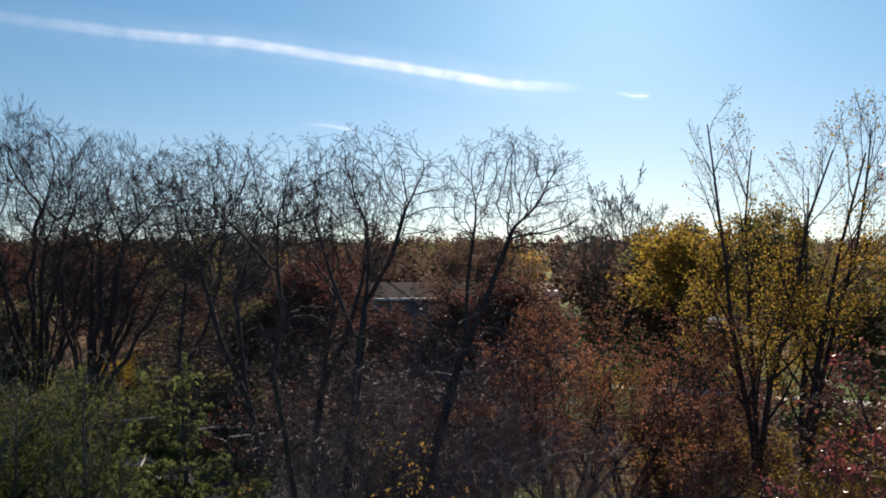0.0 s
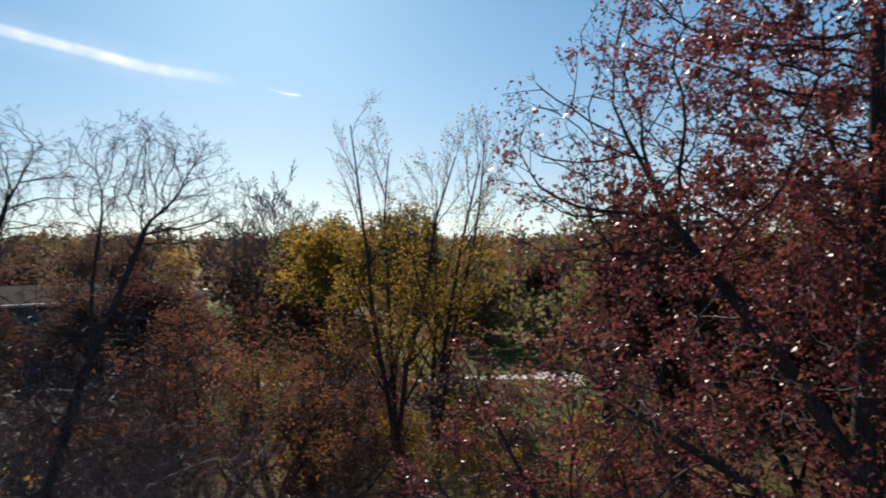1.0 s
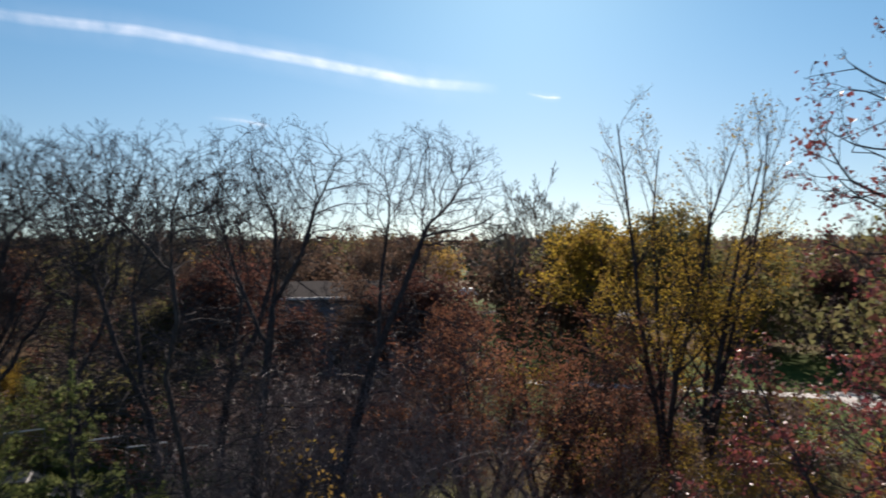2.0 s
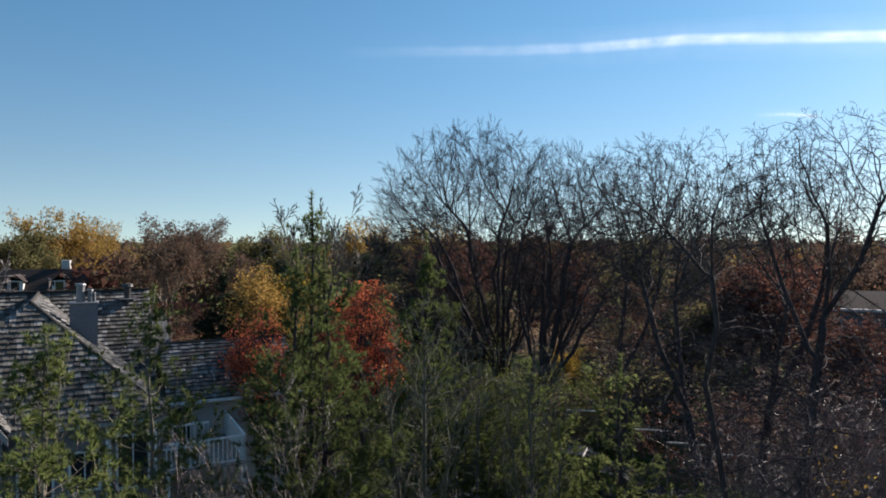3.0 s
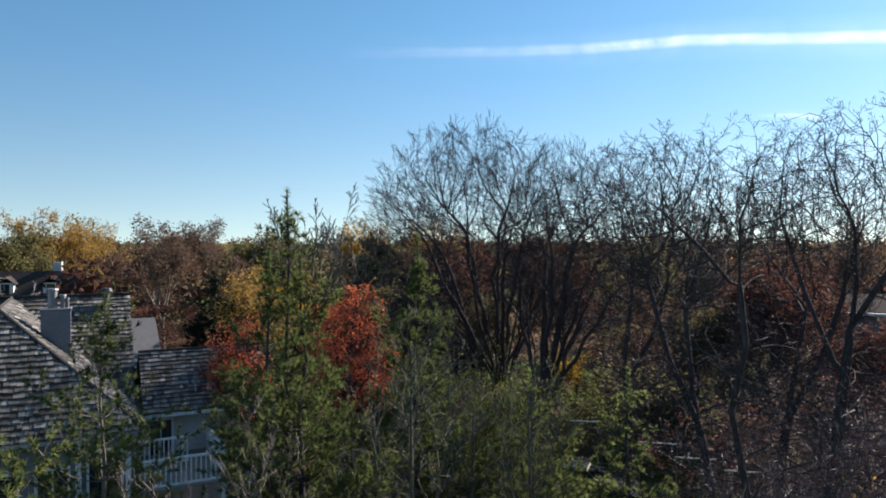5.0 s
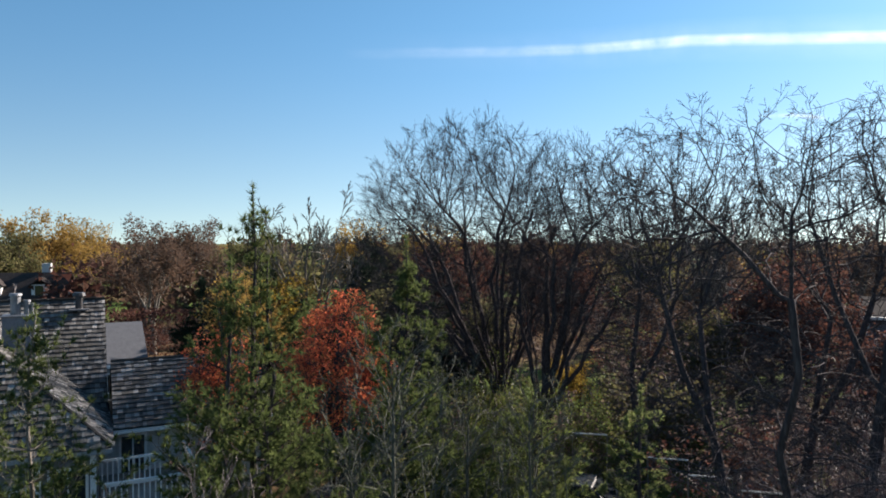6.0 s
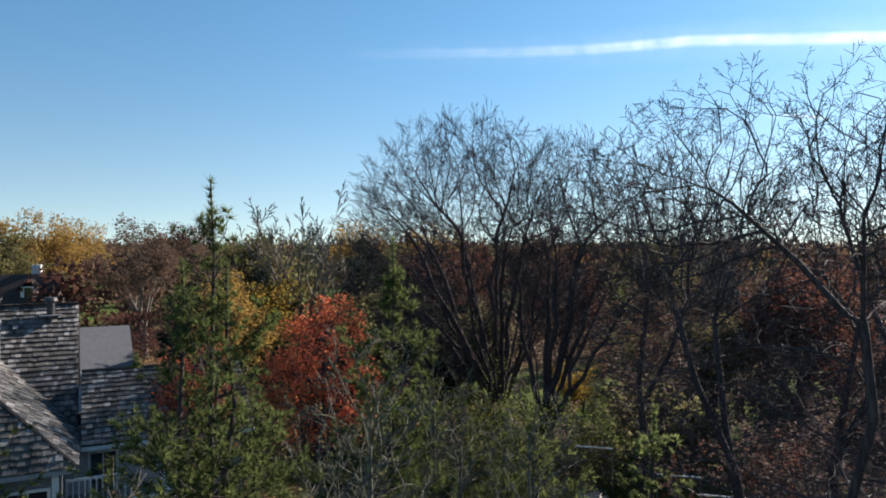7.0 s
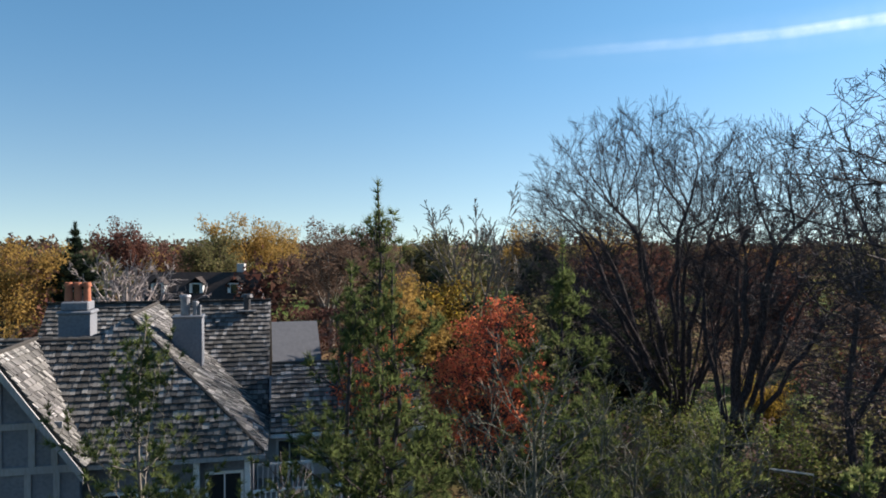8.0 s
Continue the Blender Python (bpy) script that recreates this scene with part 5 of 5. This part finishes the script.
def far_woods(label, seed, count, material, r0, r1, tall, arc=(-1.65, 1.5), pieces=340, size=0.55):
    """Woods towards the skyline: ragged crowns of many leaf clumps round a dense heart, all one mesh."""
    rs = np.random.default_rng(seed)
    out, heart = [], []
    for _ in range(count):
        a, r = rs.uniform(*arc), r0 + (r1 - r0) * rs.uniform() ** 1.4
        h = rs.uniform(*tall)
        if abs(a - 0.208) < 0.012 and r < 140:
            continue
        w = h * rs.uniform(0.28, 0.42)
        for n, near, far, places in ((pieces, 0.6, 1.0, out), (pieces // 3, 0.2, 0.72, heart)):
            d = rs.normal(size=(n, 3))
            d /= np.linalg.norm(d, axis=1, keepdims=True)
            d *= rs.uniform(near, far, (n, 1)) * (1 + 0.25 * np.sin(d[:, :1] * 5 + a * 9) * np.cos(d[:, 1:2] * 4))
            places.append(d * (w, w, h * 0.46) + (math.sin(a) * r, math.cos(a) * r, h * 0.54))
    ob = mesh_part("far_woods", leaf_mesh("far_woods", np.concatenate(out + heart), np.repeat((size, size * 1.5), (sum(map(len, out)), sum(map(len, heart))))[:, None], rs, plain=True), material)
    tagged(ob, label, "woods", kind="stuff")


far_woods("distant olive-green autumn woods", 81, 190, LEAF_OLIVE, 85, 420, (8, 12))
far_woods("distant brown autumn woods", 82, 260, LEAF_TAN, 80, 420, (8, 12))
far_woods("distant golden autumn woods", 83, 110, LEAF_GOLD, 95, 380, (8, 11.5))
far_woods("distant rust-red autumn woods", 84, 100, LEAF_RUST, 75, 360, (8, 12))
far_woods("distant dark evergreen woods", 85, 120, NEEDLE_DARK, 100, 420, (8, 11.5))
far_woods("wooded skyline", 86, 420, LEAF_TAN, 380, 1100, (11, 16), pieces=60, size=2.0)
far_woods("olive woods beyond the lawn", 87, 22, LEAF_OLIVE, 66, 110, (7, 11.5), arc=(0.3, 1.4))
far_woods("brown woods beyond the lawn", 88, 26, LEAF_TAN, 66, 110, (7, 11.5), arc=(-0.05, 1.4))


# ---- other houses, car and things on the ground ----
ROOF_GREY = two_scale("grey_shingles", (0.12, 0.124, 0.135), (0.155, 0.16, 0.17), (0.1, 0.1, 0.11), 3, 0.85)
ROOF_BROWN = two_scale("brown_shingles", (0.05, 0.042, 0.04), (0.075, 0.062, 0.058), (0.04, 0.035, 0.033), 3, 0.95)
SIDING = two_scale("blue_grey_siding", (0.24, 0.27, 0.32), (0.29, 0.32, 0.37), (0.21, 0.24, 0.28), 1, 0.7)


def plain_house(label, at, turn, w, d, eave, ridge, wall_mat, roof_mat, dormers=0, rows=((0.9, 1.3),), stack=True):
    """A gabled house with a ridge along x, windows in its front and perhaps dormers."""
    h = new("house")
    bm = boxes((-w / 2, w / 2, -d / 2, d / 2, 0, eave))
    a = [bm.verts.new((x, 0, ridge - 0.15)) for x in (-w / 2, w / 2)]
    for x, t in ((-w / 2, a[0]), (w / 2, a[1])):
        bm.faces.new((bm.verts.new((x, -d / 2, eave)), bm.verts.new((x, d / 2, eave)), t))
    part("wall", bm, wall_mat, h)
    o = 0.4
    drop = (ridge - eave) / (d / 2) * o
    for s in (-1, 1):
        bm = bmesh.new()
        slab(bm, [(-w / 2 - o, s * (d / 2 + o), eave - drop), (w / 2 + o, s * (d / 2 + o), eave - drop), (w / 2 + o, 0, ridge), (-w / 2 - o, 0, ridge)], 0.15)
        part("roof", bm, roof_mat, h)
        part("gutter", boxes((-w / 2 - o, w / 2 + o, s * (d / 2 + o + 0.14) - 0.13, s * (d / 2 + o + 0.14) + 0.13, eave - drop - 0.18, eave - drop - 0.02)), WHITE_PAINT, h, "white gutter")
        part("downspout", boxes((-w / 2 + 0.02, -w / 2 + 0.12, s * (d / 2 + 0.05) - 0.05, s * (d / 2 + 0.05) + 0.05, 0, eave - 0.1)), WHITE_PAINT, h, "white downspout")

    def window(x, y, z, ww, hh):
        f = part("window", boxes((x - ww / 2 - 0.1, x + ww / 2 + 0.1, y - 0.05, y, z - 0.1, z + hh + 0.1)), WHITE_PAINT, h, "white window frame")
        part("pane", boxes((x - ww / 2, x + ww / 2, y - 0.07, y - 0.05, z, z + hh)), GLASS, f)

    for z, hh in rows:
        n = max(2, int(w / 2.6))
        for i in range(n):
            window(-w / 2 + w * (i + 0.5) / n, -d / 2, z, 0.9, hh)
    for i in range(dormers):
        x = -w / 2 + w * (i + 0.5) / dormers
        y = -d / 4 - 0.4
        z = eave + (ridge - eave) * 0.3
        part("dormer", boxes((x - 0.7, x + 0.7, y, 0, z, z + 1.3)), WHITE_PAINT, h)
        bm = bmesh.new()
        slab(bm, [(x - 0.95, y - 0.2, z + 1.2), (x - 0.95, 0, z + 1.2), (x, 0, z + 1.95), (x, y - 0.2, z + 1.95)], 0.1)
        slab(bm, [(x + 0.95, y - 0.2, z + 1.2), (x + 0.95, 0, z + 1.2), (x, 0, z + 1.95), (x, y - 0.2, z + 1.95)], 0.1)
        part("dormer_roof", bm, roof_mat, h)
        window(x, y, z + 0.25, 0.75, 0.95)
    if stack:
        part("chimney", boxes((w * 0.3, w * 0.3 + 0.8, 0.2, 0.8, eave, ridge + 0.9)), STUCCO_PALE, h)
    h.matrix_basis = pose(*at, 0, 0, turn)
    return tagged(h, label, "house")


plain_house("blue-grey two-storey house with white gutters behind the bare trees", (2.6, 55.4, 0), 3, 10.6, 5.0, 6.35, 7.2, SIDING, ROOF_BROWN, rows=((0.9, 1.3),), stack=False)
plain_house("low grey-roofed garage beyond the shake roofs", (-46.9, 28.2, 0), 62, 9.0, 7.0, 3.2, 5.2, SIDING, ROOF_GREY, rows=((1.2, 1.1),), stack=False)
plain_house("distant grey-roofed house with white dormers", (-75, 37.5, 0), 48, 12, 7, 4.2, 7.6, STUCCO_PALE, ROOF_BROWN, dormers=3)
plain_house("distant pale house across the street", (52, 92, 0), -30, 14, 8, 3.2, 6.2, STUCCO_PALE, ROOF_GREY)


def parked_car(label, at, turn, paint):
    car = new("car")
    prof = [(-2.2, 0.35), (-2.25, 0.85), (-2.1, 1.0), (-1.75, 1.5), (-1.4, 1.62), (0.3, 1.62), (1.05, 1.05), (2.05, 0.92), (2.25, 0.7), (2.25, 0.35)]
    bm = bmesh.new()
    sides = []
    for s in (-0.88, -0.8, 0.8, 0.88):
        sides.append([bm.verts.new((x, s * (0.86 if z > 1.2 else 1.0), z + (0.0 if abs(s) < 0.85 else -0.03 * (z > 1.2)))) for x, z in prof])
    for a, b in zip(sides, sides[1:]):
        for i in range(len(prof)):
            j = (i + 1) % len(prof)
            bm.faces.new((a[i], a[j], b[j], b[i]))
    bm.faces.new(sides[0])
    bm.faces.new(list(reversed(sides[-1])))
    bmesh.ops.recalc_face_normals(bm, faces=bm.faces)
    part("body", bm, paint, car)
    for s in (-1, 1):
        part("side_window", boxes((-1.5, 0.35, s * 0.765 - 0.02, s * 0.765 + 0.02, 1.1, 1.5)), GLASS, car)
        for x in (-1.4, 1.4):
            bm = bmesh.new()
            tube_between(bm, (x, s * 0.72, 0.34), (x, s * 0.9, 0.34), 0.34, sides=18)
            wheel = part("wheel", bm, ASPHALT, car, "black tyre")
            bm = bmesh.new()
            tube_between(bm, (x, s * 0.895, 0.34), (x, s * 0.91, 0.34), 0.2, sides=12)
            part("rim", bm, STEEL, wheel)
    bm = bmesh.new()
    slab(bm, [(0.38, -0.66, 1.6), (0.38, 0.66, 1.6), (1.05, 0.72, 1.1), (1.05, -0.72, 1.1)], -0.02)
    part("windscreen", bm, GLASS, car)
    car.matrix_basis = pose(*at, 0, 0, turn)
    tagged(car, label, "car")


CAR_DARK = two_scale("dark_car_paint", (0.02, 0.025, 0.03), (0.025, 0.03, 0.035), (0.03, 0.03, 0.035), 2, 0.25, relief=0.0)
CAR_WHITE = two_scale("white_car_paint", (0.75, 0.75, 0.75), (0.8, 0.8, 0.8), (0.7, 0.7, 0.7), 2, 0.25, relief=0.0)
parked_car("dark parked car on the driveway", (-11.0, 28.6, 0.02), 12, CAR_DARK)
parked_car("white parked car far across the lawn", (26.5, 123, 0.0), 10, CAR_WHITE)


def pipe_frame():
    """Thin white pipes on posts in a row, joined by wires."""
    ob = new("pipe_frame")
    places = ((-3.4, 1.8), (0.2, 0.2), (1.9, -1.0), (3.7, -1.6))
    half = (0.68, 0.17)
    for x, y in places:
        bm = bmesh.new()
        tube_between(bm, (x - half[0], y - half[1], 2.74), (x + half[0], y + half[1], 2.78), 0.032, sides=8)
        part("crossbar", bm, WHITE_PAINT, ob)
        for s in (-1, 1):
            bm = bmesh.new()
            tube_between(bm, (x + s * half[0], y + s * half[1], 0), (x + s * half[0], y + s * half[1], 2.74), 0.02, sides=8)
            part("post", bm, STEEL, ob)
    for (x0, y0), (x1, y1) in zip(places, places[1:]):
        for s in (-1, 1):
            bm = bmesh.new()
            tube_between(bm, (x0 + s * half[0], y0 + s * half[1], 2.74), (x1 + s * half[0], y1 + s * half[1], 2.74), 0.01, sides=6)
            part("wire", bm, STEEL, ob)
    return ob


frame_ob = tagged(pipe_frame(), "open frame of thin white pipes under the trees", "garden frame")
frame_ob.matrix_basis = pose(-8.3, 29.0, 0)


def hedge(label, at, turn, length, height, depth, leaf, seed):
    rs = np.random.default_rng(seed)
    n = int(length * height * 160)
    p = rs.uniform(-1, 1, (n, 3))
    face = rs.integers(0, 3, n)
    p[np.arange(n), face] = np.sign(p[np.arange(n), face]) * rs.uniform(0.85, 1.0, n)
    p = p * (length / 2, depth / 2, height / 2) + (0, 0, height / 2)
    p[:, 2] = np.abs(p[:, 2])
    ob = mesh_part("hedge", leaf_mesh("hedge", p, 0.22, rs), leaf)
    ob.matrix_basis = pose(*at, 0, 0, turn)
    tagged(ob, label, "hedge")


hedge("clipped dark green hedge by the gravel drive", (-46, 14, 0), 66, 14, 1.6, 1.4, LEAF_GREEN, 91)
hedge("rounded red-brown hedge behind the garage", (-48.6, 36.2, 0), 36, 5.0, 5.4, 4.0, LEAF_RUST, 92)


# ---- contrail ----
def contrail(name, label, points, wide, seed, strength):
    """A thin streak of ice cloud far off and high up."""
    bm = bmesh.new()
    uv = bm.loops.layers.uv.new("along")
    rows = []
    n = len(points) - 1
    steps = 40
    for i in range(steps + 1):
        f = i / steps * n
        j = min(int(f), n - 1)
        p = Vector(points[j]).lerp(Vector(points[j + 1]), f - j)
        rows.append((bm.verts.new(p + Vector((0, 0, wide / 2))), bm.verts.new(p - Vector((0, 0, wide / 2)))))
    for i, (a, b) in enumerate(zip(rows, rows[1:])):
        face = bm.faces.new((a[0], a[1], b[1], b[0]))
        for loop, c in zip(face.loops, ((i / steps, 1), (i / steps, 0), ((i + 1) / steps, 0), ((i + 1) / steps, 1))):
            loop[uv].uv = c
    m = bpy.data.materials.new("ice_cloud")
    m.use_nodes = True
    nt = m.node_tree
    nt.nodes.clear()
    out, tr, em, mix = (nt.nodes.new("ShaderNode" + k) for k in ("OutputMaterial", "BsdfTransparent", "Emission", "MixShader"))
    # emission stands in for sunlight on the ice; the streak itself is no lamp
    em.inputs[0].default_value, em.inputs[1].default_value = (1.0, 1.0, 1.0, 1), 1.02
    sep = nt.nodes.new("ShaderNodeSeparateXYZ")
    uvn = nt.nodes.new("ShaderNodeUVMap")
    nt.links.new(uvn.outputs[0], sep.inputs[0])
    across = ramp(nt, sep.outputs[1], [(0.0, (0, 0, 0)), (0.35, (0.1, 0.1, 0.1)), (0.44, (0.6, 0.6, 0.6)), (0.55, (0.68, 0.68, 0.68)), (0.64, (0.1, 0.1, 0.1)), (1.0, (0, 0, 0))])
    ends = ramp(nt, sep.outputs[0], [(0.0, (0, 0, 0)), (0.35, (0.45, 0.45, 0.45)), (0.8, (1, 1, 1)), (1.0, (0, 0, 0))])
    mp = nt.nodes.new("ShaderNodeMapping")
    mp.inputs["Scale"].default_value = (26, 2.2, 1)
    nt.links.new(uvn.outputs[0], mp.inputs[0])
    ns = add(nt, "ShaderNodeTexNoise", Scale=1.0, Detail=5.0)
    nt.links.new(mp.outputs[0], ns.inputs["Vector"])
    puffs = ramp(nt, ns.outputs[0], [(0.3, (0.35, 0.35, 0.35)), (0.68, (1, 1, 1))])
    fac = mixed(nt, 1.0, mixed(nt, 1.0, across, ends, "MULTIPLY"), puffs, "MULTIPLY")
    fac = mixed(nt, 1.0, fac, (strength,) * 3, "MULTIPLY")
    nt.links.new(fac, mix.inputs[0])
    nt.links.new(tr.outputs[0], mix.inputs[1])
    nt.links.new(em.outputs[0], mix.inputs[2])
    nt.links.new(mix.outputs[0], out.inputs[0])
    ob = part(name, bm, m)
    ob.visible_shadow = False
    tagged(ob, label, "contrail", kind="structure")


contrail("contrail", "white contrail across the blue sky", [(-1975.0, 2259.0, 809.0), (-1378.0, 2665.0, 824.0), (-1032.0, 2817.0, 822.0), (-701.0, 2917.0, 827.0), (-53.0, 3000.0, 759.0), (430.0, 2969.0, 678.0), (755.0, 2903.0, 650.0)], 190, 1, 0.78)
contrail("contrail", "small white wisp of cloud", [(855.0, 2876.0, 631.0), (931.0, 2852.0, 610.0), (999.0, 2829.0, 606.0)], 45, 2, 0.9)
contrail("contrail", "faint low wisp of cloud", [(-462.0, 2965.0, 504.0), (-324.0, 2983.0, 497.0), (-210.0, 2993.0, 477.0)], 60, 3, 0.5)


# ---- single shakes of the front roof, last ----
def single_shakes():
    V, F = shake_box()
    shared = []
    for k in range(4):
        W = V.copy()
        W[:, 2] *= 0.8 + 0.2 * k
        W[(4, 5), 1] += 0.01 * k
        me = mesh_np("shake", W, F)
        me.materials.append(SHAKE_ONE)
        shared.append(me)
    rng = random.Random(3)
    for roof, mats in LATE_SHAKES:
        for m in mats:
            ob = new("shake", rng.choice(shared))
            ob.parent = roof
            ob.matrix_basis = m


single_shakes()
